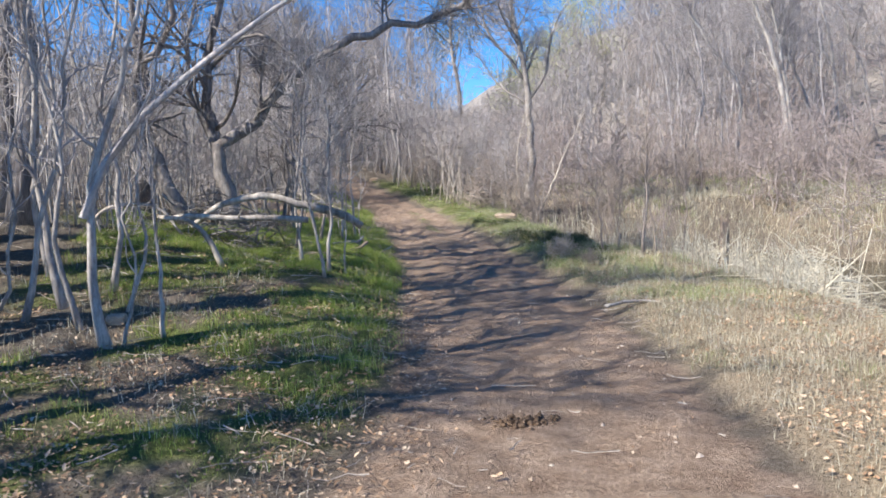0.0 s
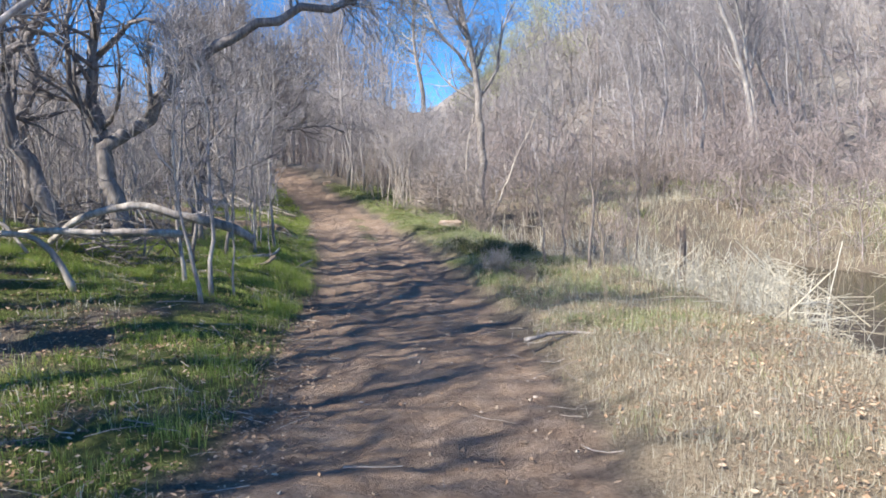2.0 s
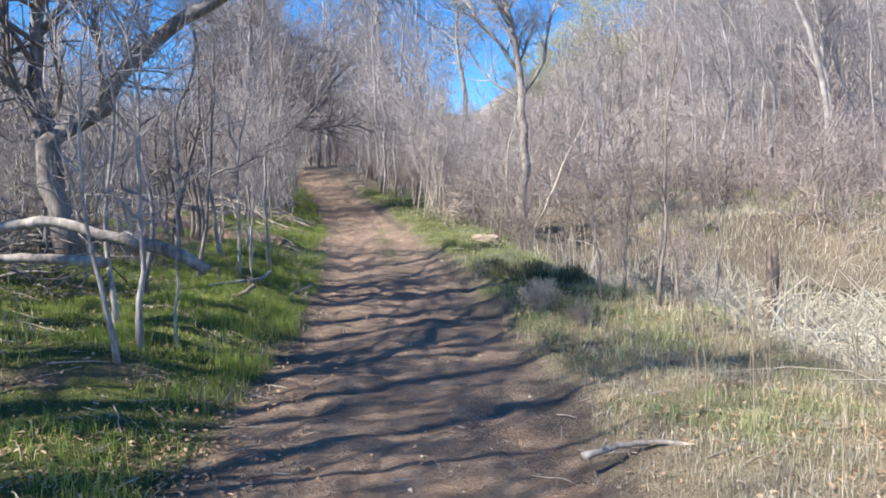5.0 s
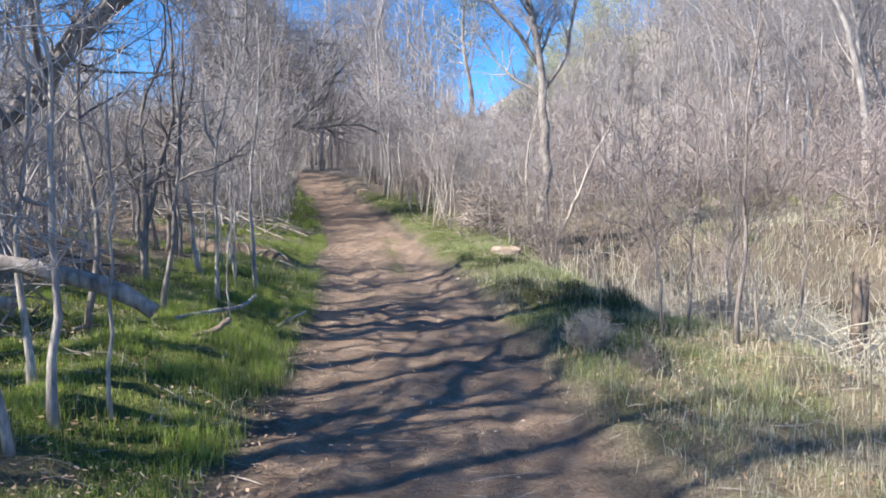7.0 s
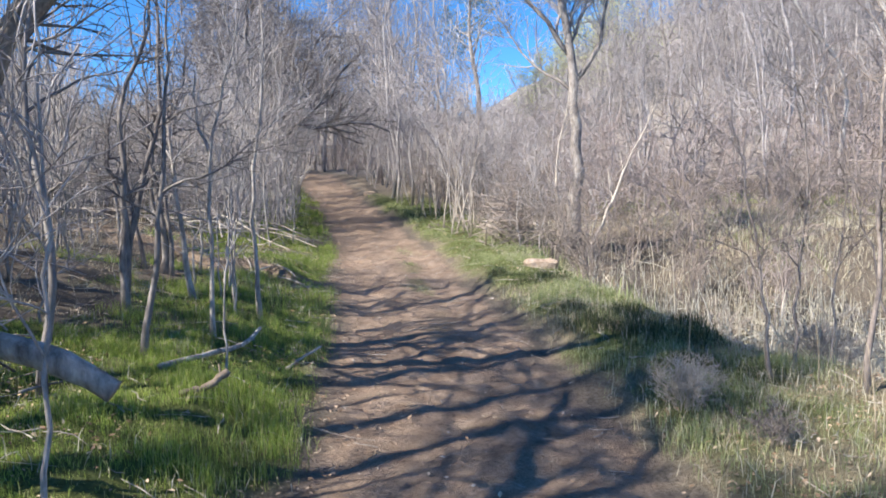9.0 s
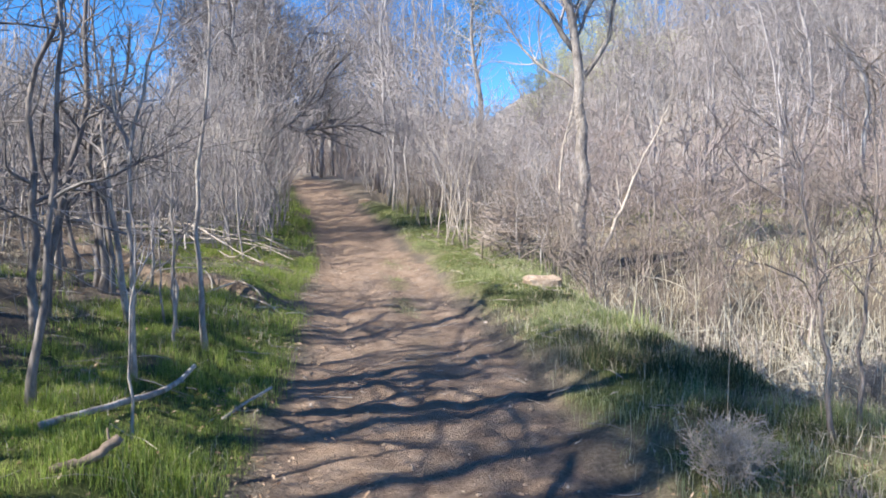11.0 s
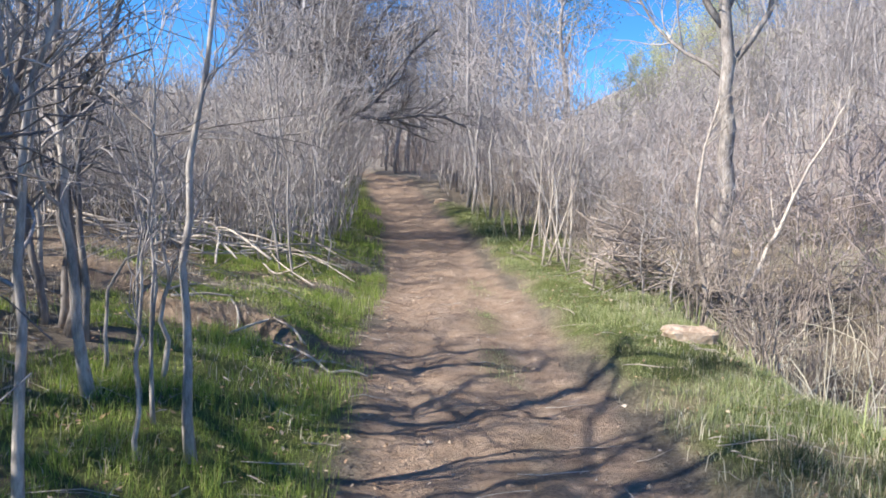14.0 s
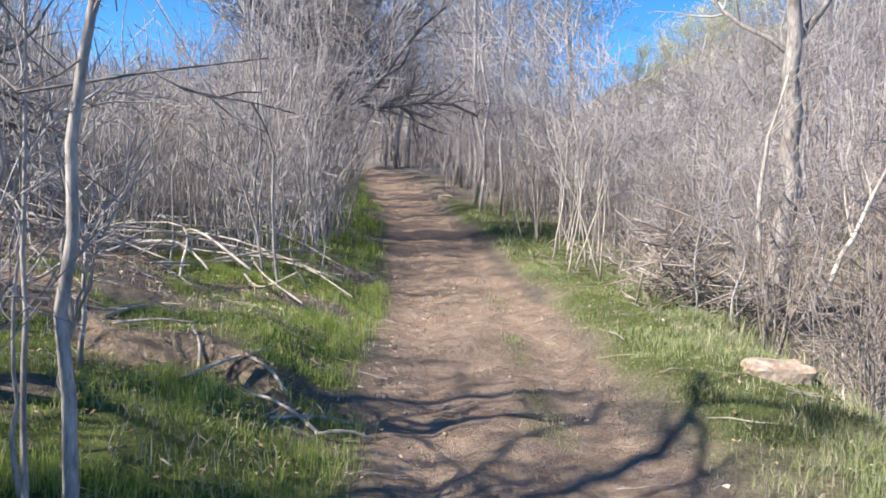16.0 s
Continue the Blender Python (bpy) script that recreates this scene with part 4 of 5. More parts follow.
def woods():
    rng = np.random.default_rng(77)
    # thin stems behind the saplings on the left
    thin = [prototype(400 + i, 2.4 + 0.3 * i, 0.013 + 0.0014 * i, 5, 0.9, 8, 0.5, 5, 0.3, 0.0036, rng.normal(size=2) * 0.35, (0.15, 0.97), 32, 4) for i in range(6)]
    n = 1150
    y = 9 + 26 * rng.random(n)
    d = 1.9 + 8 * rng.random(n) ** 1.2
    x = np.interp(y, EDGE_Y, EDGE_L) - d
    y[60:420] = 19.3 + 8 * rng.random(360)
    x[60:420] = np.interp(y[60:420], EDGE_Y, EDGE_L) - 0.9 - 6.5 * rng.random(360)
    x[:60], y[:60] = -4.6 - 6 * rng.random(60), 10.5 + 7 * rng.random(60)
    ok = ~((y < 11.5) & (x > -3.6)) & ~((y < 15.5) & (d < 3.4)) & ~((y > 14) & (y < 20) & (d < 3.0))
    wood("thicket", "dense grey thicket of thin bare stems on the bank", thin, cap_left(rows_at(rng, x[ok], y[ok], None, 0.75, 1.2), 3.2), M_STEM, M_SAPLING, 1)
    kinds = [prototype(430 + i, 2.8 + 0.25 * i, 0.015 + 0.001 * i, 12, 1.0, 24, 0.7, 40, 0.4, 0.0042, rng.normal(size=2) * 0.4, (0.12, 0.97), 44, 5) for i in range(6)]
    fx = np.array(FAR_SAPLINGS)
    rows = rows_at(rng, fx[:, 0], fx[:, 1])
    rows[:, 4] = fx[:, 2]
    wood("far_saplings", "bare grey saplings crowding behind the thicket", kinds, rows, M_SAPLING, M_TWIG, 9)
    # taller trees behind them and over the trail ahead
    tall = [prototype(420 + i, 6.5 + 0.5 * i, 0.045 + 0.005 * i, 14, 2.2, 46, 1.4, 100, 0.9, 0.0062, rng.normal(size=2) * 0.5) for i in range(6)]
    n = 215
    y = 27 + 36 * rng.random(n) ** 1.2
    s = np.where(rng.random(n) < 0.55, -1.0, 1.0)
    d = 1.0 + 12 * rng.random(n) ** 1.3
    x = np.where(s < 0, np.interp(y, EDGE_Y, EDGE_L) - d, np.interp(y, EDGE_Y, EDGE_R) + d)
    shut = 150
    x2, y2 = -16 + 32 * rng.random(shut), 46 + 26 * rng.random(shut)
    x2[:60], y2[:60] = -8 + 9 * rng.random(60), 34 + 22 * rng.random(60)
    ok = np.maximum(*sides(x2, y2)) > 0.9
    x2, y2 = x2[ok], y2[ok]
    tall_rows = np.concatenate([rows_at(rng, x, y, None, 0.6, 1.1), rows_at(rng, x2, y2, None, 0.8, 1.3)])
    cap(tall_rows, 8.0)
    cap_left(tall_rows, 8.0)
    wood("woods_ahead", "hazy grey bare woods closing over the trail", tall, tall_rows, M_FAR, M_MID, 2)
    arch = [prototype(480 + i, 3.0 + 0.35 * i, 0.012, 9, 1.1, 30, 0.8, 36, 0.5, 0.005, (1.5 - 0.2 * i, 0.2), (0.1, 0.97), 40, 4) for i in range(4)]
    n = 170
    y = 23.5 + 22 * rng.random(n)
    left = rng.random(n) < 0.5
    d = 0.7 + 3.2 * rng.random(n) ** 1.2
    x = np.where(left, np.interp(y, EDGE_Y, EDGE_L) - d, np.interp(y, EDGE_Y, EDGE_R) + d)
    wood("arching_brush", "tangled grey brush leaning over the trail from both sides", arch, rows_at(rng, x, y, np.where(left, 0, np.pi) + rng.normal(size=n) * 0.5, 0.6, 1.2), M_SAPLING, M_TWIG, 8)
    n = 40
    x, y = -11 - 26 * rng.random(n), 14 + 40 * rng.random(n)
    wood("woods_on_bank", "grey bare trees behind the thicket", tall, rows_at(rng, x, y, None, 0.25, 0.42), M_FAR, M_FAR, 3)
    # slope beyond the pond, the trees leaning
    lean = [prototype(440 + i, 7.0 + 0.5 * i, 0.024 + 0.003 * i, 13, 2.2, 46, 1.4, 100, 0.9, 0.0065, (-1.6 + 0.3 * i, 0.2), (0.12, 0.97), 30) for i in range(5)]
    n = 400
    y = 25 + 45 * rng.random(n) ** 1.1
    x = 6 + 0.1 * (y - 25) + 38 * rng.random(n) ** 1.1
    y[:70], x[:70] = 62 + 30 * rng.random(70), 8 + 55 * rng.random(70)
    y[70:190], x[70:190] = 27 + 22 * rng.random(120), 15 + 24 * rng.random(120)
    y[190:290], x[190:290] = 50 + 18 * rng.random(100), 9 + 24 * rng.random(100)
    slope_rows = rows_at(rng, x, y, rng.normal(size=n) * 0.4, 0.75, 1.6)
    cap(slope_rows, 9.0)
    wood("woods_on_slope", "pale grey bare trees leaning on the slope beyond the pond", lean, slope_rows, M_TWIG, M_FAR, 4)
    low = [prototype(460 + i, 1.8 + 0.2 * i, 0.015, 10, 0.9, 24, 0.7, 22, 0.4, 0.0065, rng.normal(size=2) * 0.4, (0.02, 0.9), 62, 4) for i in range(5)]
    n = 190
    y = 20 + 22 * rng.random(n)
    x = np.interp(y, EDGE_Y, EDGE_R) + 2.6 + 16 * rng.random(n)
    x4, y4 = 9.8 + 9 * rng.random(90), 11 + 14 * rng.random(90)
    x, y = np.r_[x, x4], np.r_[y, y4]
    x3, y3 = -14 + 28 * rng.random(130), 38 + 40 * rng.random(130)
    dl3, dr3 = sides(x3, y3)
    k3 = np.maximum(dl3, dr3) > 0.6
    x, y = np.r_[x, x3[k3]], np.r_[y, y3[k3]]
    x5, y5 = 17 + 34 * rng.random(150) ** 1.2, 30 + 40 * rng.random(150)
    x, y = np.r_[x, x5], np.r_[y, y5]
    x6, y6 = -9 + 13 * rng.random(230), 43 + 16 * rng.random(230)
    k6 = np.maximum(*sides(x6, y6)) > 0.5
    x, y = np.r_[x, x6[k6]], np.r_[y, y6[k6]]
    ok = land(x, y) > -0.35
    n = 190
    yl = 13.5 + 22 * rng.random(n)
    dl = 1.7 + 9 * rng.random(n) ** 1.2
    xl = np.interp(yl, EDGE_Y, EDGE_L) - dl
    ok2 = ~((yl < 19) & (dl < 2.6))
    wood("bank_brush", "dense grey-brown tangle of bare brush under the saplings", low, cap_left(rows_at(rng, xl[ok2], yl[ok2], None, 0.45, 0.95), 2.4), M_STEM, M_STEM, 6)
    wood("undergrowth", "reddish-brown leafless undergrowth under the far trees", low, rows_at(rng, x[ok], y[ok], None, 0.6, 1.2) * np.where(x[ok] > 17, 1.7, 1.0)[:, None] ** np.array([0, 0, 0, 0, 1.0]), M_RUST, M_RUST, 5)


woods()

# ---- ground cover ----


def blades(geo, rng, x, y, h, w, lean=0.75, base=-0.01):
    """Curved blades, five points each, on the ground at x, y with heights h and widths w."""
    n = len(x)
    a = 2 * np.pi * rng.random(n)
    b = 2 * np.pi * rng.random(n)
    d = np.stack([np.cos(a), np.sin(a), 0 * a], -1)
    s = np.stack([np.cos(b), np.sin(b), 0 * b], -1) * (w / 2)[:, None]
    k = np.abs(rng.normal(size=n)) * lean
    p = np.stack([x, y, land(x, y) + base], -1)
    up = np.array([0, 0, 1.0])
    m = p + (h * 0.55)[:, None] * (up + 0.35 * k[:, None] * d)
    t = p + h[:, None] * (up * (1 - 0.25 * np.minimum(k, 2))[:, None] + k[:, None] * d)
    V = np.stack([p - s, p + s, m + s * 0.8, m - s * 0.8, t], 1)
    i = (np.arange(n) * 5)[:, None]
    geo.add(V, i + np.array([0, 1, 2, 3]), i + np.array([3, 2, 4]))


def sample(rng, n, x0, x1, y0, y1, weight):
    """Up to n points in a rectangle, kept with the chance that weight gives."""
    x, y = x0 + (x1 - x0) * rng.random(n), y0 + (y1 - y0) * rng.random(n)
    keep = rng.random(n) < weight(x, y)
    return x[keep], y[keep]


def build_grass():
    rng = np.random.default_rng(11)

    def lush(x, y):
        tr, g, dr = masks(x, y)
        return g * (1 - tr) * (0.22 + 0.78 * smooth(-0.25, 0.35, vnoise(x * 3.3, y * 3.3, 21) + 0.8 * vnoise(x * 9, y * 9, 25) + 0.08))

    near, far, verge, bank = Geo(), Geo(), Geo(), Geo()
    for (x0, x1, y0, y1, n, h, w) in ((-5, 0.2, 2, 9, 66000, 0.085, 0.0042), (-4.5, 0.3, 9, 15, 160000, 0.09, 0.0036), (-4.5, 0.2, 15, 22, 130000, 0.095, 0.0042), (-5, 0, 22, 34, 20000, 0.12, 0.012),
                                     (1.0, 4.2, 4.5, 9, 60000, 0.08, 0.0034), (1.0, 4.5, 9, 16, 80000, 0.10, 0.0038), (0.3, 4.0, 16, 23, 100000, 0.07, 0.004), (0, 3.5, 23, 36, 16000, 0.07, 0.012)):
        x, y = sample(rng, n, x0, x1, y0, y1, lush)
        tall = 0.18 + 0.95 * smooth(-0.5, 0.9, vnoise(x * 2.1, y * 2.1, 22) + 0.5 * vnoise(x * 6, y * 6, 26)) + 0.6 * rng.random(len(x)) ** 2
        tall = tall * (1 + 0.5 * np.exp(-((sides(x, y)[0] / 0.6) ** 2)) * (x1 < 0.5))
        blades(near if x1 < 0.5 else verge, rng, x, y, h * tall, np.full(len(x), w))
    stuff("verge_grass", verge, M_VERGE, "short pale green grass on the sunny verge", "grass", False)
    stuff("green_grass", near, M_GRASS, "short bright green spring grass on the banks", "grass", False)

    def straw(x, y):
        tr, g, dr = masks(x, y)
        dl, dd = sides(x, y)
        wet = land(x, y) < -0.38
        return (smooth(0.05, 0.5, dd) * (0.35 + 0.65 * smooth(-0.2, 0.5, vnoise(x * 3, y * 3, 23)))) * (1 - 0.55 * g) * (1 - wet)

    for (x0, x1, y0, y1, n, h, w) in ((0.9, 5, 2, 9, 80000, 0.10, 0.003), (1.2, 6, 9, 16, 26000, 0.15, 0.0045), (2.0, 7, 16, 24, 24000, 0.15, 0.0042), (9.8, 17, 11, 17, 12000, 0.26, 0.011), (6.0, 18, 17, 25, 30000, 0.28, 0.011)):
        x, y = sample(rng, n, x0, x1, y0, y1, straw)
        blades(bank if x0 >= 6 else far, rng, x, y, h * (0.3 + 1.0 * rng.random(len(x)) ** 1.5), np.full(len(x), w), 0.9)

    def straw_left(x, y):
        dl, dd = sides(x, y)
        return smooth(0.0, 0.3, dl) * smooth(0.0, 0.6, vnoise(x * 2.5, y * 2.5, 24) + 0.1)

    x, y = sample(rng, 26000, -5, 0, 2, 22, straw_left)
    blades(far, rng, x, y, 0.12 * (0.3 + rng.random(len(x))), np.full(len(x), 0.005), 1.1)
    olive = Geo()
    for x0, x1, y0, y1, n in ((6.0, 18, 17, 29, 22000), (9.8, 16, 11, 17, 4000), (2.5, 6, 15, 22, 6000)):
        x, y = sample(rng, n, x0, x1, y0, y1, lambda a, b: straw(a, b) * smooth(0.0, 0.5, vnoise(a * 0.8, b * 0.8, 27)))
        blades(olive, rng, x, y, 0.30 * (0.3 + rng.random(len(x))), np.full(len(x), 0.011), 0.9)
    stuff("bank_grass", olive, M_VERGE, "pale olive tussock grass on the far bank", "grass", False)
    stuff("bank_straw", bank, M_BANK, "pale dry straw tussocks on the far bank", "grass", False)
    stuff("dry_grass", far, M_STRAW, "straw-coloured dry grass on the verge and pond bank", "grass", False)


build_grass()


def grass_clump(x, y, r, h, n, seed):
    """Long blades in one tuft, thick in the middle."""
    rng = np.random.default_rng(seed)
    q = rng.normal(size=(n, 2)) * r * 0.5
    px, py = x + q[:, 0], y + q[:, 1]
    ob = thing("grass_clump", "thick clump of long grass on the verge, coloured dark for tree shade", "grass", (0, 0, 0), "grass clumps on the verge")
    g = Geo()
    blades(g, rng, px, py, h * (0.35 + 0.8 * rng.random(n)) * np.exp(-0.35 * (q**2).sum(1) / (0.5 * r) ** 2), np.full(n, 0.0055), 0.75)
    part("tuft", g, M_SHADED_GRASS, ob, shade=False)["kind"] = "stuff"


# clumps where the verge lies in shade, the shade put into their colour
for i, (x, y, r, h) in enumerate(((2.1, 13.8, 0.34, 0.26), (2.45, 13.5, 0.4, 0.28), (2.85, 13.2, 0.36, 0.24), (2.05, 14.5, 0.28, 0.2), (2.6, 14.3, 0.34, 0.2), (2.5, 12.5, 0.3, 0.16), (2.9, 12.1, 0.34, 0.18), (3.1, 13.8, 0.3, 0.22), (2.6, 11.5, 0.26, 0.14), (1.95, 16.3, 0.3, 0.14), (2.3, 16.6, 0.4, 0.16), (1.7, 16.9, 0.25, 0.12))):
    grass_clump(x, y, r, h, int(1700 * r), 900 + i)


def dry_weed(x, y, h, seed):
    """A dead stalk with a few seed-bearing side stems."""
    rng = np.random.default_rng(seed)
    ob = thing("dry_weed", "tall thin dry weed stalk on the verge", "weed", on(x, y, 0.02), "dry weeds on the verge")
    lean = rng.normal(size=2) * 0.12 * h
    T = line([(0, 0, 0), (lean[0] * 0.3, lean[1] * 0.3, h * 0.5), (lean[0], lean[1], h)], 8)[None]
    R = np.linspace(0.004, 0.0018, 8)[None]
    part("stalk", tubes(Geo(), T, R, 5), M_STALK, ob)
    P, Q = sprout(rng, T, R, 6, (0.45, 1.0), 30, 0.22 * h, 5, 0.06, 0.12, 0.7, 0.4, 0.0012)
    for k in range(6):
        part("side_stem", tubes(Geo(), P[k:k + 1], Q[k:k + 1], 4), M_STALK, ob)


def weed_rows():
    rng = np.random.default_rng(95)
    for i in range(34):
        y = 5.8 + 7.5 * rng.random()
        x = float(np.interp(y, EDGE_Y, EDGE_R)) + 0.7 + 1.7 * rng.random()
        dry_weed(x, y, 0.35 + 0.5 * rng.random(), 1000 + i)


weed_rows()


def build_leaves():
    """Curled oak leaves lying on the ground."""
    rng = np.random.default_rng(12)

    def litter(x, y):
        dl, dd = sides(x, y)
        tr, g, dr = masks(x, y)
        left = smooth(-0.1, 0.15, dl) * (0.25 + 0.75 * smooth(-0.35, 0.4, vnoise(x * 1.6, y * 1.6, 31))) * (1.0 - 0.55 * smooth(6.5, 10, y))
        edge = np.exp(-((dl / 0.35) ** 2)) * 0.6
        right = smooth(0.0, 0.5, dd) * (1 - smooth(2.2, 3.2, dd)) * (0.35 + 0.65 * smooth(-0.3, 0.4, vnoise(x * 1.4, y * 1.4, 32))) * (1 - 0.55 * smooth(5.2, 7.5, y)) * (1 - 0.6 * smooth(10, 15, y))
        path = 0.02 * (tr > 0.5)
        return np.clip(np.maximum(np.maximum(left, edge * (1 - 0.6 * smooth(7, 12, y))), np.maximum(right, path)), 0, 1)

    geo = Geo()
    for (x0, x1, y0, y1, n, size) in ((-5, 5.5, 2.2, 8, 52000, 0.0135), (-4, 5, 8, 13, 34000, 0.0125), (-4, 4, 13, 22, 36000, 0.0125)):
        x, y = sample(rng, n, x0, x1, y0, y1, litter)
        m = len(x)
        a = 2 * np.pi * rng.random(m)
        L = size * (0.45 + 1.0 * rng.random(m))
        W = L * (0.35 + 0.35 * rng.random(m))
        tilt = rng.normal(size=(m, 2)) * 0.3
        curl = (0.2 + 0.6 * rng.random(m)) * W
        u = np.array([-1, 0.1, 1])
        wid = np.array([0.3, 1.0, 0.15])
        c = np.stack([x, y, land(x, y) + 0.012 + 0.02 * rng.random(m)], -1)
        ax = np.stack([np.cos(a), np.sin(a), tilt[:, 0]], -1)
        sd = np.stack([-np.sin(a), np.cos(a), tilt[:, 1]], -1)
        up = np.array([0, 0, 1.0])
        mid = c[:, None] + u[None, :, None] * L[:, None, None] * ax[:, None] + (0.15 * L[:, None] * u[None] ** 2)[:, :, None] * up
        lift = (curl[:, None] * wid[None])[:, :, None] * up
        off = (W[:, None] * wid[None])[:, :, None] * sd[:, None]
        V = np.concatenate([mid, mid + off + lift, mid - off + lift], 1)
        q = np.array([[0, 1, 4, 3], [1, 2, 5, 4], [1, 0, 6, 7], [2, 1, 7, 8]])
        geo.add(V, (np.arange(m) * 9)[:, None, None] + q[None])
    stuff("leaf_litter", geo, M_LEAF, "dry curled tan oak leaves scattered over the ground", "leaves", False)


build_leaves()


def build_litter_twigs():
    rng = np.random.default_rng(13)
    geo = Geo()
    for (x0, x1, y0, y1, n) in ((-5, -0.3, 3, 12, 700), (-4.5, -0.4, 12, 24, 700), (1.4, 4.5, 5, 22, 500), (-0.5, 1.5, 3, 20, 120)):
        x, y = x0 + (x1 - x0) * rng.random(n), y0 + (y1 - y0) * rng.random(n)
        a, L = 2 * np.pi * rng.random(n), 0.05 + 0.35 * rng.random(n) ** 2
        u = np.linspace(-0.5, 0.5, 4)
        px = x[:, None] + u * (np.cos(a) * L)[:, None] + rng.normal(size=(n, 4)) * 0.006
        py = y[:, None] + u * (np.sin(a) * L)[:, None] + rng.normal(size=(n, 4)) * 0.006
        pz = land(px, py) + 0.008 + np.abs(rng.normal(size=(n, 1))) * 0.02
        r = (0.0018 + 0.004 * rng.random(n) ** 2)[:, None] * np.array([1, 0.9, 0.8, 0.5])
        tubes(geo, np.stack([px, py, pz], -1), r, 4)
    stuff("litter_twigs", geo, M_DEAD, "bleached broken twigs lying on the ground", "twigs")


build_litter_twigs()


def lumps(geo, rng, c, r):
    """Small uneven stones or clods, eight faces each."""
    n = len(c)
    o = np.array([[1, 0, 0], [0, 1, 0], [-1, 0, 0], [0, -1, 0], [0, 0, 0.7], [0, 0, -0.7]], float)
    V = c[:, None] + o[None] * r[:, None, None] * (0.6 + 0.8 * rng.random((n, 6, 1))) + rng.normal(size=(n, 6, 3)) * r[:, None, None] * 0.18
    f = np.array([[0, 1, 4], [1, 2, 4], [2, 3, 4], [3, 0, 4], [1, 0, 5], [2, 1, 5], [3, 2, 5], [0, 3, 5]])
    geo.add(V, None, (np.arange(n) * 6)[:, None, None] + f[None])


M_STONE, _tree, _b = node_material("trail_stone", 0.9, 0.2)
_tree.links.new(ramp(_tree, _tree.nodes.new("ShaderNodeNewGeometry").outputs["Random Per Island"], [(0, (0.24, 0.17, 0.125)), (0.6, (0.38, 0.29, 0.22)), (1, (0.55, 0.47, 0.40))]), _b.inputs["Base Color"])
M_CLOD, _tree, _b = node_material("damp_clod", 0.95, 0.1)
_tree.links.new(ramp(_tree, noise_node(_tree, 60, 4), [(0.3, (0.07, 0.045, 0.03)), (0.7, (0.19, 0.13, 0.09))]), _b.inputs["Base Color"])


def build_pebbles():
    rng = np.random.default_rng(14)
    geo = Geo()
    x, y = sample(rng, 5200, -1.6, 2.2, 2.4, 24, lambda a, b: masks(a, b)[0] * (0.25 + 0.75 * smooth(0, 0.5, vnoise(a * 1.7, b * 1.7, 41))))
    lumps(geo, rng, np.stack([x, y, land(x, y) + 0.002], -1), 0.004 + 0.016 * rng.random(len(x)) ** 3)
    stuff("pebbles", geo, M_STONE, "small stones and crumbs of earth on the trail", "pebbles", False)
    ob = thing("trampled_clods", "dark crumbled clods of earth on the trail", "earth clods", on(0.0, 4.45, 0))
    g = Geo()
    n = 150
    q = rng.normal(size=(n, 2)) * np.array([0.10, 0.05])
    lumps(g, rng, np.stack([q[:, 0], q[:, 1], 0.004 + 0.012 * rng.random(n)], -1), 0.006 + 0.02 * rng.random(n) ** 2)
    part("crumb_heap", g, M_CLOD, ob)["kind"] = "stuff"


build_pebbles()


# ---- fallen wood ----


def log(name, label, base, pts, r0, r1, seed, material=M_DEAD, k=14, stubs=3, category="log", sides=10):
    """A bent log of uneven thickness with broken stubs."""
    rng = np.random.default_rng(seed)
    ob = thing(name, label, category, base)
    P = line(pts, k)
    P[1:-1] += rng.normal(size=(k - 2, 3)) * r0 * 0.12
    R = np.linspace(r0, r1, k) * (1 + 0.06 * rng.normal(size=k))
    R[-1] *= 0.82
    g = tubes(Geo(), P[None], R[None], sides)
    v = np.concatenate(g.v)
    v += rng.normal(size=v.shape) * r0 * 0.05
    g.v = [v]
    part("stem", g, material, ob)
    for i in range(stubs):
        Q, S = sprout(rng, P[None], R[None], 1, (0.15, 0.9), 60, r0 * 5, 4, 0.0, 0.1, 0.4, 0.5, 0.004)
        part("stub", tubes(Geo(), Q, S, 5), material, ob)
    return ob


log("fallen_log", "bleached fallen log lying level on the grassy bank", (-2.88, 9.42, 1.11), [(-0.15, 0.08, -0.02), (0, 0, 0), (0.6, -0.02, -0.04), (1.0, -0.02, -0.04), (1.42, -0.05, -0.08)], 0.03, 0.04, 501, M_LOG, 20)
log("fallen_log", "weathered fallen log arching over the bank with a sawn end", (-2.54, 9.65, 1.2), [(-0.3, 0.1, -0.22), (0, 0, 0), (0.26, 0, 0.08), (0.6, 0, 0.12), (0.98, 0, 0.01), (1.27, 0.01, -0.06), (1.5, 0.03, -0.14), (1.7, 0.05, -0.27)], 0.032, 0.052, 502, M_LOG, 22, 3)
log("dead_limb", "bleached dead limb bent down to the grass", (-2.95, 8.85, 1.12), [(-0.1, 0.2, 0.0), (0, 0, 0), (0.28, 0, -0.06), (0.45, 0, -0.25), (0.58, 0, -0.56)], 0.022, 0.034, 504, category="branch")
log("dead_limb", "bleached dead limb curving over the bank", (-3.63, 9.1, 1.22), [(-0.25, 0.05, -0.3), (0, 0, 0), (0.29, 0, 0.05), (0.56, 0, 0.0), (0.8, 0, -0.3)], 0.022, 0.016, 505, category="branch")
log("broken_branch", "short grey broken branch lying in the grass", (-0.95, 11.35, float(land(-0.95, 11.35)) + 0.02), [(-0.06, 0, 0), (0.08, 0.06, 0.02), (0.2, 0.12, 0.10)], 0.018, 0.024, 506, M_STUMP, stubs=1, category="branch")
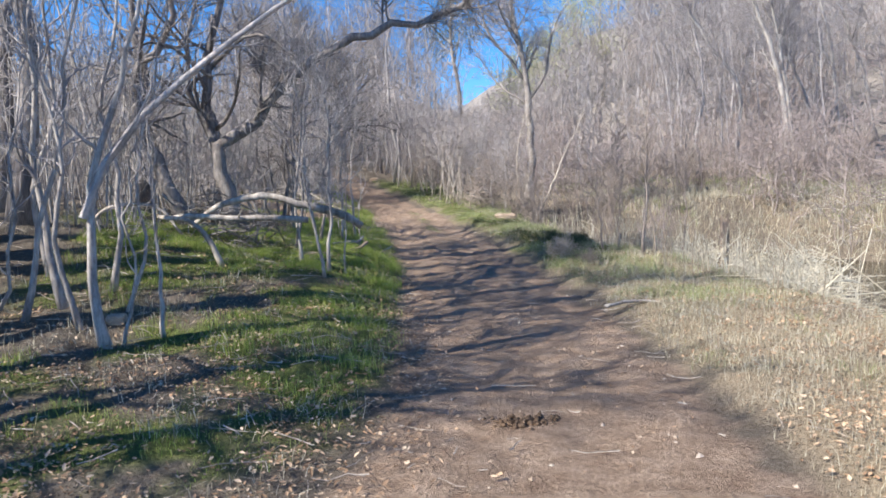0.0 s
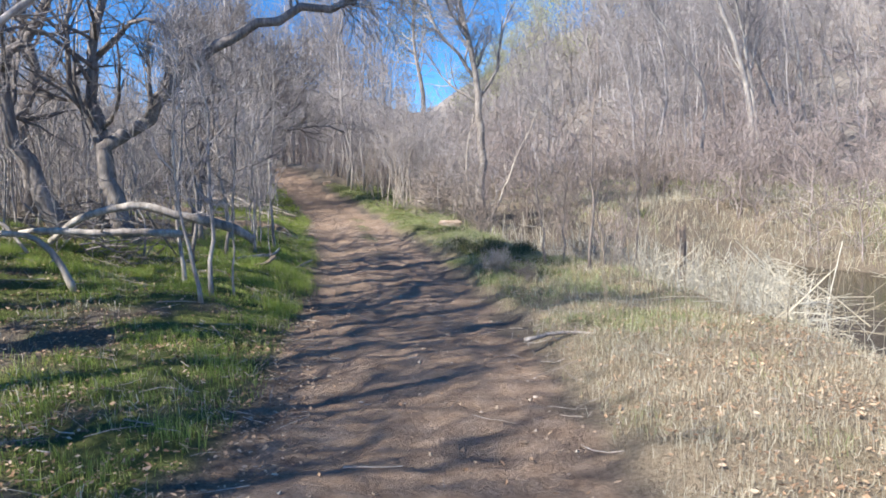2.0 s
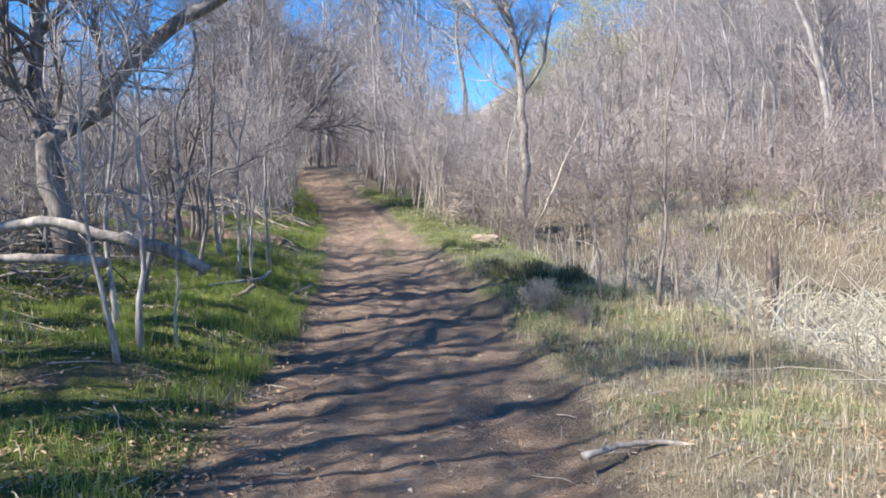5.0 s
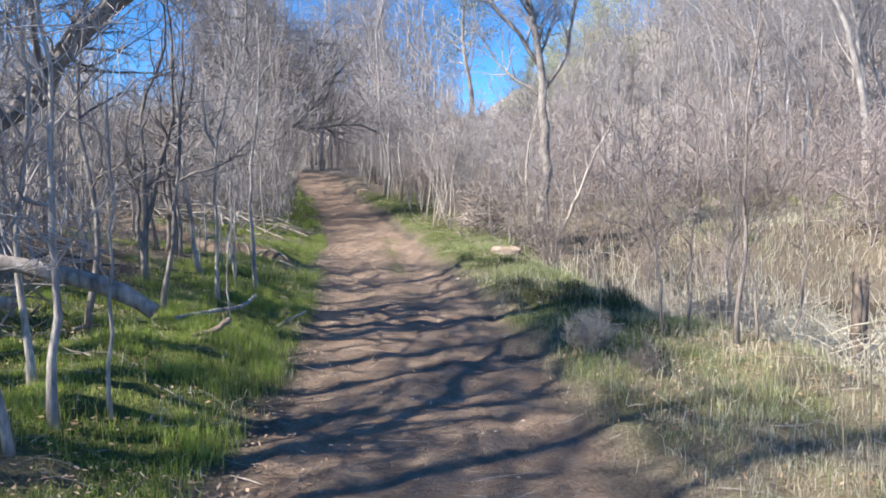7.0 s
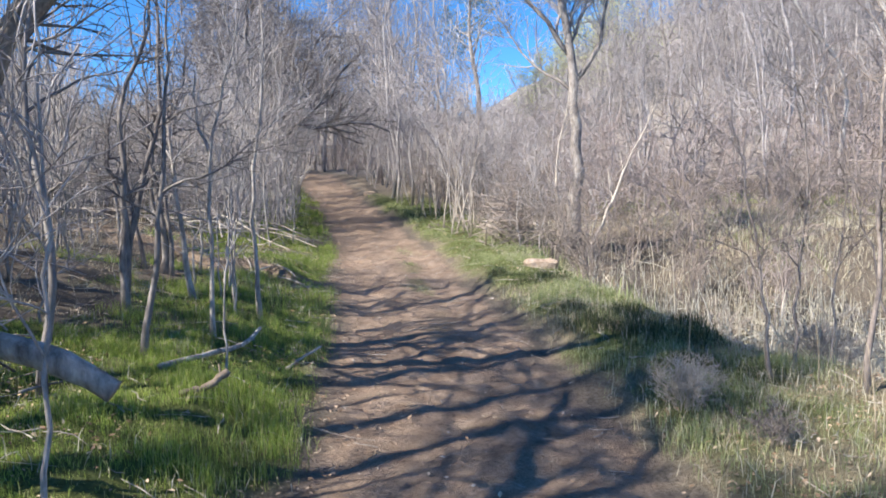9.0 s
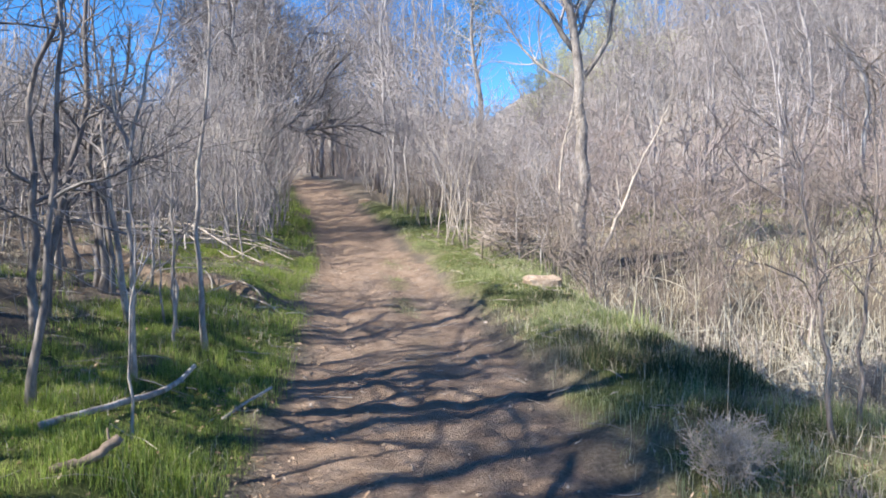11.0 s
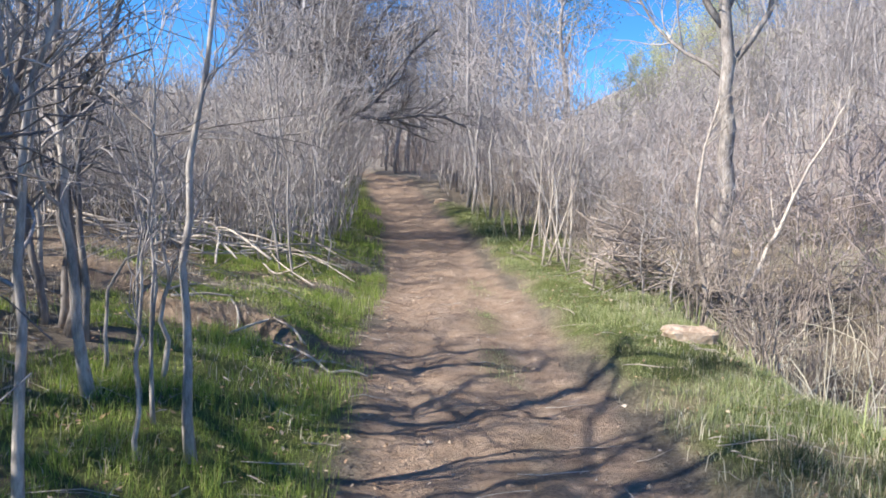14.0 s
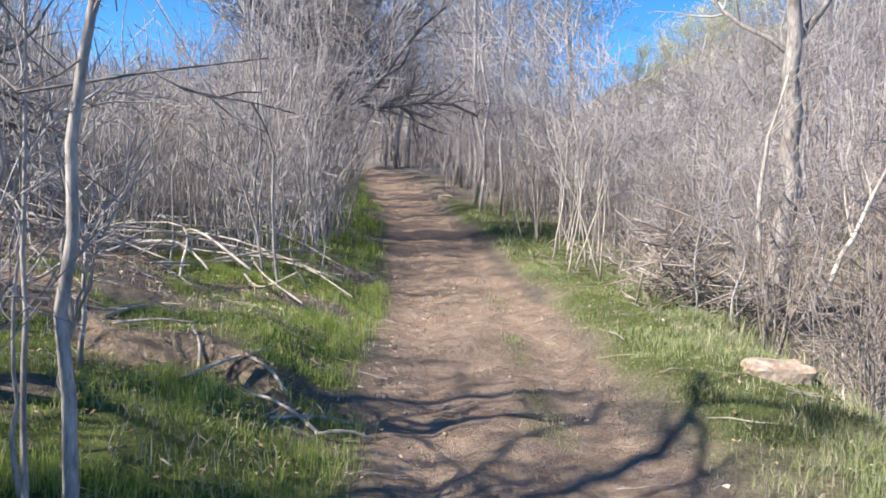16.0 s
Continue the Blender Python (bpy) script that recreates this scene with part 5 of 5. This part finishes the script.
log("broken_branch", "bleached lichened branch lying across the grass", (-0.9, 12.55, float(land(-0.9, 12.55)) + 0.03), [(-0.35, -0.7, 0.06), (-0.1, -0.2, 0.05), (0.05, 0.3, 0.03), (0.1, 0.6, 0.08)], 0.02, 0.016, 507, M_LOG, stubs=2, category="branch")
log("broken_branch", "pale branch lying on the leafy verge", (1.67, 7.3, 0.0 + float(land(1.67, 7.3)) + 0.03), [(-0.28, -0.05, 0.0), (-0.05, 0, 0.03), (0.2, 0.03, 0.02), (0.36, 0.0, 0.0)], 0.018, 0.012, 508, stubs=3, category="branch")
log("broken_branch", "grey branch lying in the grass by the trail", (-0.45, 13.1, float(land(-0.45, 13.1)) + 0.02), [(-0.1, -0.35, 0), (0.0, 0, 0.02), (0.12, 0.25, 0.05)], 0.012, 0.01, 509, stubs=1, category="branch")


for i, (x, y, a, L) in enumerate(((-0.62, 16.2, 0.5, 0.5), (-0.95, 16.45, 2.4, 0.4), (-1.2, 16.6, 0.9, 0.6), (-1.45, 16.75, 2.0, 0.35), (-0.8, 16.15, 2.9, 0.45), (-1.75, 16.9, 0.4, 0.5), (-0.45, 16.1, 0.2, 0.3), (-2.0, 17.1, 1.2, 0.4))):
    dx, dy = 0.5 * L * math.cos(a), 0.5 * L * math.sin(a)
    z0, z1 = float(land(x - dx, y - dy)), float(land(x + dx, y + dy))
    log("broken_branch", "bleached stick lying on the bare eroded bank", (x, y, 0), [(-dx, -dy, z0 + 0.02), (0.02, 0.02, (z0 + z1) / 2 + 0.05), (dx, dy, z1 + 0.04)], 0.012, 0.008, 570 + i, M_DEAD, 8, 1, "branch", 6)["group"] = "sticks on the bank"


def fallen_poles():
    """Dead saplings heaped across the bank."""
    rng = np.random.default_rng(55)
    spec = [((-3.9, 19.2), (-1.2, 19.5), 0.03), ((-3.2, 19.9), (-0.9, 19.3), 0.022), ((-3.6, 20.5), (-1.5, 19.8), 0.03), ((-2.0, 19.0), (-1.1, 20.9), 0.02), ((-4.4, 19.6), (-2.0, 20.2), 0.035),
            ((-2.1, 20.2), (-0.75, 18.9), 0.018), ((-4.2, 18.4), (-2.2, 18.8), 0.022), ((-2.9, 20.9), (-1.0, 20.8), 0.03), ((-3.4, 18.2), (-1.7, 19.1), 0.02), ((-5.0, 18.0), (-2.8, 18.2), 0.024),
            ((-2.4, 21.4), (-1.0, 20.2), 0.016), ((-3.0, 17.4), (-1.8, 17.7), 0.014), ((-3.4, 21.5), (-1.2, 21.7), 0.024), ((-2.6, 19.4), (-1.5, 20.5), 0.02), ((-3.1, 18.6), (-2.2, 20.4), 0.03), ((-1.6, 18.7), (-2.7, 20.1), 0.024), ((-2.3, 18.3), (-1.4, 19.7), 0.02), ((-3.8, 20.2), (-3.0, 18.5), 0.026), ((-1.1, 18.4), (-1.9, 19.9), 0.018), ((-2.0, 18.1), (-3.3, 19.4), 0.022), ((-2.7, 18.9), (-1.9, 18.5), 0.034), ((-1.9, 19.6), (-1.2, 18.7), 0.02)]
    for i, (a, b, r) in enumerate(spec):
        za, zb = float(land(*a)) + 0.03 + 0.22 * rng.random() * (0.2 if i in (11, 12) else 1), float(land(*b)) + 0.03 + 0.3 * rng.random() * (0.1 if i in (11, 12) else 1)
        d = np.array([b[0] - a[0], b[1] - a[1], zb - za])
        mid = d * 0.5 + np.array([0.16, 0.22, 0.09]) * rng.normal(size=3)
        log("fallen_pole", "bleached dead pole heaped across the grassy bank", (a[0], a[1], za), [(0, 0, 0), tuple(mid), tuple(d)], r * 0.55, r * 0.3, 520 + i, M_DEAD, 9, 2, "pole", 7)["group"] = "heaped poles"


fallen_poles()


def brush_pile(name, label, cx, cy, sx, sy, height, n, seed, material=M_BRUSH):
    rng = np.random.default_rng(seed)
    ob = thing(name, label, "brush pile", on(cx, cy, 0.0))
    z0 = float(land(cx, cy))
    for i in range(n):
        u = rng.normal(size=2) * 0.45
        h = height * rng.random() * max(0.15, 1 - 0.6 * (u @ u))
        a = rng.normal() * 1.0 + (0.0 if rng.random() < 0.6 else 1.4)
        L = 0.3 + 0.65 * rng.random()
        c = np.array([u[0] * sx, u[1] * sy, h])
        c[2] += float(land(cx + c[0], cy + c[1])) - z0
        d = np.array([math.cos(a), math.sin(a), 0.42 * rng.normal()]) * L / 2
        bow = rng.normal(size=3) * 0.06
        r = 0.003 + 0.010 * rng.random() ** 2
        part("stick", tubes(Geo(), line([c - d, c + bow, c + d], 6)[None], np.linspace(r, r * 0.6, 6)[None], 5), material, ob)


brush_pile("brush_pile", "heap of grey cut sticks and brush beside the trail", 2.5, 20.2, 0.5, 0.5, 0.8, 210, 561)
brush_pile("brush_pile", "low tangle of bleached sticks at the tree's foot", 3.45, 20.3, 0.4, 0.4, 0.5, 60, 562)
brush_pile("brush_pile", "scatter of pale broken sticks on the verge", 1.95, 22.6, 0.6, 1.2, 0.25, 45, 563)
brush_pile("brush_pile", "dark tangle of dead sticks under the oaks", -2.6, 10.9, 0.8, 0.4, 0.6, 90, 564, M_OAK)


# ---- shrubs, reeds and stones ----


def shrub(name, label, base, h, spread_r, stems, twigs, seed, material, least=0.0025, group=""):
    rng = np.random.default_rng(seed)
    ob = thing(name, label, "shrub", base, group)
    a = 2 * np.pi * rng.random(stems)
    k = spread_r * (0.2 + 0.8 * rng.random(stems))
    top = np.stack([np.cos(a) * k, np.sin(a) * k, h * (0.55 + 0.45 * rng.random(stems))], -1)
    root = np.stack([np.cos(a) * 0.08, np.sin(a) * 0.08, 0 * a], -1) * (0.3 + rng.random((stems, 1)))
    u = np.linspace(0, 1, 6)[None, :, None]
    P = root[:, None] * (1 - u) + top[:, None] * u
    P[:, 1:-1, 2] += 0.06 * h
    P[:, 1:] += rng.normal(size=(stems, 5, 3)) * 0.03 * h
    R = np.maximum((0.008 + 0.008 * rng.random(stems))[:, None] * h * 0.7 * (1 - 0.75 * u[:, :, 0]), least)
    for i in range(stems):
        part("stem", tubes(Geo(), P[i:i + 1], R[i:i + 1], 4), material, ob)
    crown = Geo()
    P2, R2 = sprout(rng, P, R, twigs // 3, (0.15, 0.98), 45, 0.45 * h, 4, 0.02, 0.2, 0.6, 0.7, least)
    P3, R3 = sprout(rng, P2, R2, twigs, (0.1, 1.0), 45, 0.25 * h, 3, 0.0, 0.25, 0.6, 0.6, least)
    part("crown", tubes(tubes(Geo(), P2, R2, 3), P3, R3, 3), material, ob)
    return ob


SHRUBS = [shrub("shrub", "leafless reddish-brown shrub on the pond's bank", (0, 0, 0), 1.3, 0.7, 14, 210, 600 + i, (M_BRUSH, M_BRUSH, M_RUST, M_BRUSH)[i], 0.003, "shrubs along the pond") for i in range(4)]


def shrub_rows():
    rng = np.random.default_rng(61)
    used = set()
    spots = [(3.2, 17.6), (2.8, 18.5), (4.2, 18.8), (4.9, 18.6), (2.7, 20.9), (2.3, 21.9), (4.6, 20.3), (5.4, 19.4), (3.1, 22.6), (2.4, 24.0), (5.9, 21.0),
             (6.3, 18.5), (7.2, 20.2), (2.2, 26.0), (3.2, 25.0), (4.3, 23.4), (6.6, 22.6), (8.4, 22.0), (9.6, 21.4), (10.8, 21.0), (12.0, 22.4), (8.0, 24.5), (9.8, 24.0), (5.4, 25.5), (13.2, 20.6), (11.6, 24.4),
             (14.5, 23.0), (13.6, 25.2), (1.9, 28.4), (3.0, 28.0), (1.4, 31.0), (10.2, 26.0), (12.4, 27.0), (15.4, 26.0), (16.6, 24.2), (9.0, 27.6), (7.2, 27.0), (14.0, 28.2), (17.4, 27.4), (11.0, 28.6)]
    for i, (x, y) in enumerate(spots):
        k = int(rng.integers(4))
        s = 0.6 + 0.55 * rng.random()
        m = pose(*on(x, y), 0, 0, 360 * rng.random()) @ Matrix.Diagonal((s, s, s * (0.8 + 0.5 * rng.random()), 1))
        if k in used:
            copy_thing(SHRUBS[k], m)
        else:
            used.add(k)
            SHRUBS[k].matrix_basis = m


shrub_rows()
shrub("dead_shrub", "small round grey dead shrub at the trail's edge", on(2.1, 11.5), 0.34, 0.2, 26, 900, 640, M_DEAD, 0.0016)
shrub("dead_shrub", "small grey dead shrub on the verge", on(2.3, 10.9), 0.25, 0.2, 14, 250, 641, M_BRUSH, 0.0018)
shrub("dead_shrub", "low grey dead shrub by the pond", on(4.0, 13.2), 0.6, 0.5, 18, 500, 642, M_DEAD, 0.0025)
shrub("dead_shrub", "pale mound of dead twigs in the pond", on(5.2, 15.2), 0.8, 0.9, 26, 800, 643, M_DEAD, 0.004)
shrub("dead_shrub", "pale mound of dead twigs by the water", on(4.6, 16.6), 0.7, 0.7, 22, 600, 644, M_DEAD, 0.004)


def build_reeds():
    rng = np.random.default_rng(65)

    def wet(x, y):
        z = land(x, y, False)
        return smooth(0.25, -0.25, z) * (0.3 + 0.7 * smooth(-0.4, 0.3, vnoise(x * 1.1, y * 1.1, 51))) * (1 - 0.95 * smooth(-0.2, 0.4, x - 0.54 * y) * (1 - smooth(9.2, 10.2, x)))

    def stalks(geo, x, y, h, bend, r):
        n = len(x)
        a = 2 * np.pi * rng.random(n)
        u = np.linspace(0, 1, 5)
        b = bend * np.abs(rng.normal(size=n))
        px = x[:, None] + np.cos(a)[:, None] * (b * h)[:, None] * u**2
        py = y[:, None] + np.sin(a)[:, None] * (b * h)[:, None] * u**2
        pz = land(x, y)[:, None] - 0.05 + h[:, None] * (u * (1 - 0.5 * np.minimum(b, 1.6)[:, None] * u))
        tubes(geo, np.stack([px, py, pz], -1), r[:, None] * (1 - 0.5 * u)[None], 3)

    geo = Geo()
    x, y = sample(rng, 2600, 3.6, 7.6, 8, 14.5, wet)
    stalks(geo, x, y, 0.35 + 0.6 * rng.random(len(x)), 0.8, 0.0025 + 0.003 * rng.random(len(x)))
    x, y = sample(rng, 1500, 3.2, 7.4, 14, 20, wet)
    stalks(geo, x, y, 0.5 + 0.6 * rng.random(len(x)), 0.5, 0.004 + 0.005 * rng.random(len(x)))
    x, y = sample(rng, 2600, 3.3, 6.8, 6.5, 13.5, wet)
    stalks(geo, x, y, 0.4 + 0.5 * rng.random(len(x)), 0.8, 0.003 + 0.0035 * rng.random(len(x)))
    # collapsed stalks lying across one another at the water's edge
    x, y = sample(rng, 4200, 3.8, 9.0, 7.5, 14.5, lambda a, b: smooth(0.15, -0.3, land(a, b, False)) * smooth(-0.2, 0.25, vnoise(a * 0.9, b * 0.9, 53)) * (1 - smooth(-0.2, 0.4, a - 0.54 * b)))
    n = len(x)
    a, L = 2 * np.pi * rng.random(n), 0.22 + 0.6 * rng.random(n)
    tilt = 0.7 * rng.normal(size=n)
    u = np.linspace(-0.5, 0.5, 4)
    zc = np.maximum(land(x, y), -0.42) + 0.05 + 0.42 * rng.random(n) ** 1.6
    px = x[:, None] + (np.cos(a) * L)[:, None] * u
    py = y[:, None] + (np.sin(a) * L)[:, None] * u
    pz = zc[:, None] + (tilt * L)[:, None] * u - 0.12 * L[:, None] * (4 * u**2) * rng.random((n, 1))
    pz = np.maximum(pz, np.maximum(land(px, py), -0.42) + 0.01)
    tubes(geo, np.stack([px, py, pz], -1), (0.0035 + 0.004 * rng.random(n))[:, None] * np.array([1, 0.95, 0.85, 0.6]), 4)
    x, y = sample(rng, 1000, 9.6, 14.5, 11, 22, lambda a, b: 0.8 + 0 * a)
    stalks(geo, x, y, 0.3 + 0.5 * rng.random(len(x)), 0.8, 0.006 + 0.004 * rng.random(len(x)))
    stuff("reeds", geo, M_REED, "bleached broken dead reeds round the pond", "reeds")


build_reeds()


def block(name, label, place, size, seed, material, category="stone"):
    rng = np.random.default_rng(seed)
    bm = bmesh.new()
    bmesh.ops.create_icosphere(bm, subdivisions=3, radius=1)
    for v in bm.verts:
        p = np.array(v.co)
        p = np.sign(p) * np.abs(p) ** 0.5
        k = 1 + 0.22 * float(noise.noise(Vector(p * 1.5 + seed))) + 0.12 * float(noise.noise(Vector(p * 4 + seed))) + 0.05 * float(noise.noise(Vector(p * 11 + seed)))
        v.co = Vector(p * k * np.array(size) / 2)
    me = bpy.data.meshes.new(name)
    bm.to_mesh(me)
    bm.free()
    me.materials.append(material)
    ob = new(name, me)
    ob.location = place
    return tagged(ob, label, category)


M_ROCK, _tree, _b = node_material("sandstone", 0.92, 0.15)
_tree.links.new(ramp(_tree, noise_node(_tree, 14, 6, 0.7), [(0.3, (0.26, 0.185, 0.135)), (0.5, (0.45, 0.345, 0.265)), (0.7, (0.56, 0.465, 0.38))]), _b.inputs["Base Color"])
bump(_tree, _b, noise_node(_tree, 25, 5), 0.6, 0.03)
block("boulder", "pale tan sandstone block sunk in the grass", (2.39, 17.42, float(land(2.39, 17.42)) - 0.01), (0.46, 0.30, 0.22), 3, M_ROCK)
block("boulder", "grey stone at the trail's bend", (-0.02, 34.6, float(land(-0.02, 34.6)) + 0.02), (0.4, 0.34, 0.22), 5, M_ROCK)
block("boulder", "pale stone half sunk in the leafy bank", (-2.95, 6.95, float(land(-2.95, 6.95)) + 0.02), (0.16, 0.13, 0.10), 7, M_ROCK)


def stump():
    ob = thing("stump", "dark broken tree stump standing in the reeds", "stump", on(5.28, 12.95, 0.1))
    rng = np.random.default_rng(70)
    n, k = 14, 7
    ang = np.arange(n) * 2 * np.pi / n
    V = []
    for j in range(k):
        u = j / (k - 1)
        top = 1.43 + (0.10 * np.sin(ang * 2 + 1) + 0.05 * rng.normal(size=n)) * (j == k - 1)
        r = 0.085 * (1.15 - 0.25 * u + 0.08 * rng.normal(size=n))
        V.append(np.stack([np.cos(ang) * r + 0.03 * u, np.sin(ang) * r, u * top], -1))
    idx = np.arange(n * k).reshape(k, n)
    q = np.stack([idx[:-1], np.roll(idx[:-1], -1, 1), np.roll(idx[1:], -1, 1), idx[1:]], -1)
    g = Geo().add(np.concatenate(V), q)
    top = g.n
    g.v.append(np.array([[0.03, 0, 1.3]]))
    g.n += 1
    ring = idx[-1]
    g.t.append(np.stack([ring, np.roll(ring, -1), np.full(n, top)], -1))
    part("stem", g, M_STUMP, ob)


stump()


# ---- trees in leaf, far off ----


def leaves(geo, rng, centres, size, spread_r):
    n = len(centres)
    c = centres + rng.normal(size=(n, 3)) * spread_r
    a = rng.normal(size=(n, 3))
    b = rng.normal(size=(n, 3))
    a *= (size * (0.5 + rng.random(n)) / np.linalg.norm(a, axis=1))[:, None]
    b *= (size * (0.3 + 0.4 * rng.random(n)) / np.linalg.norm(b, axis=1))[:, None]
    geo.add(np.stack([c - a, c + b, c + a, c - b], 1), np.arange(n * 4).reshape(n, 4))


def leafy(name, label, base, h, r, crown_r, count, size, material, seed, low=0.35):
    rng = np.random.default_rng(seed)
    ob = thing(name, label, "tree", base)
    T = line([(0, 0, 0), (0.03 * h, 0, h * 0.3), (-0.02 * h, 0, h * 0.65), (0, 0, h)], 10)[None]
    R = np.linspace(r, r * 0.2, 10)[None]
    part("trunk", tubes(Geo(), T, R, 7), M_TREE, ob)
    P1, R1 = sprout(rng, T, R, 22, (low, 0.97), 55, crown_r * 1.5, 6, 0.1, 0.12, 0.5, 0.8, 0.015)
    P2, R2 = sprout(rng, P1, R1, 120, (0.2, 1.0), 45, crown_r * 0.5, 4, 0.1, 0.2, 0.6, 0.7, 0.01)
    g = tubes(tubes(Geo(), P1, R1, 5), P2, R2, 3)
    part("limb_frame", g, M_FAR, ob)
    lv = Geo()
    i, j = rng.integers(len(P2), size=count), rng.integers(1, 4, size=count)
    leaves(lv, rng, P2[i, j], size, crown_r * 0.09)
    part("crown", lv, material, ob, shade=False)


for i, (az, el, far) in enumerate(((11.2, 7.2, 58), (12.6, 8.4, 62), (14.0, 9.4, 57), (15.3, 10.4, 60), (16.6, 11.6, 56), (18.0, 12.6, 59), (19.4, 14.0, 55), (21.0, 15.5, 58), (23.0, 17.5, 56))):
    x, y = far * math.sin(radians(az)), 4 + far * math.cos(radians(az))
    base = on(x, y, 0.1)
    h = 1.6 + far * math.tan(radians(el)) - base[2]
    leafy("budding_tree", "tall bare tree hazed with sparse yellow-green spring buds", base, h + 1.0, 0.14, 0.34 * h + 0.4, 5200, 0.06, M_BUD, 700 + i, 0.3)
leafy("evergreen_tree", "dark olive evergreen rising behind the bare woods", on(6.6, 58, 0.1), 11.5, 0.22, 3.2, 9000, 0.06, M_NEEDLE, 720, 0.4)
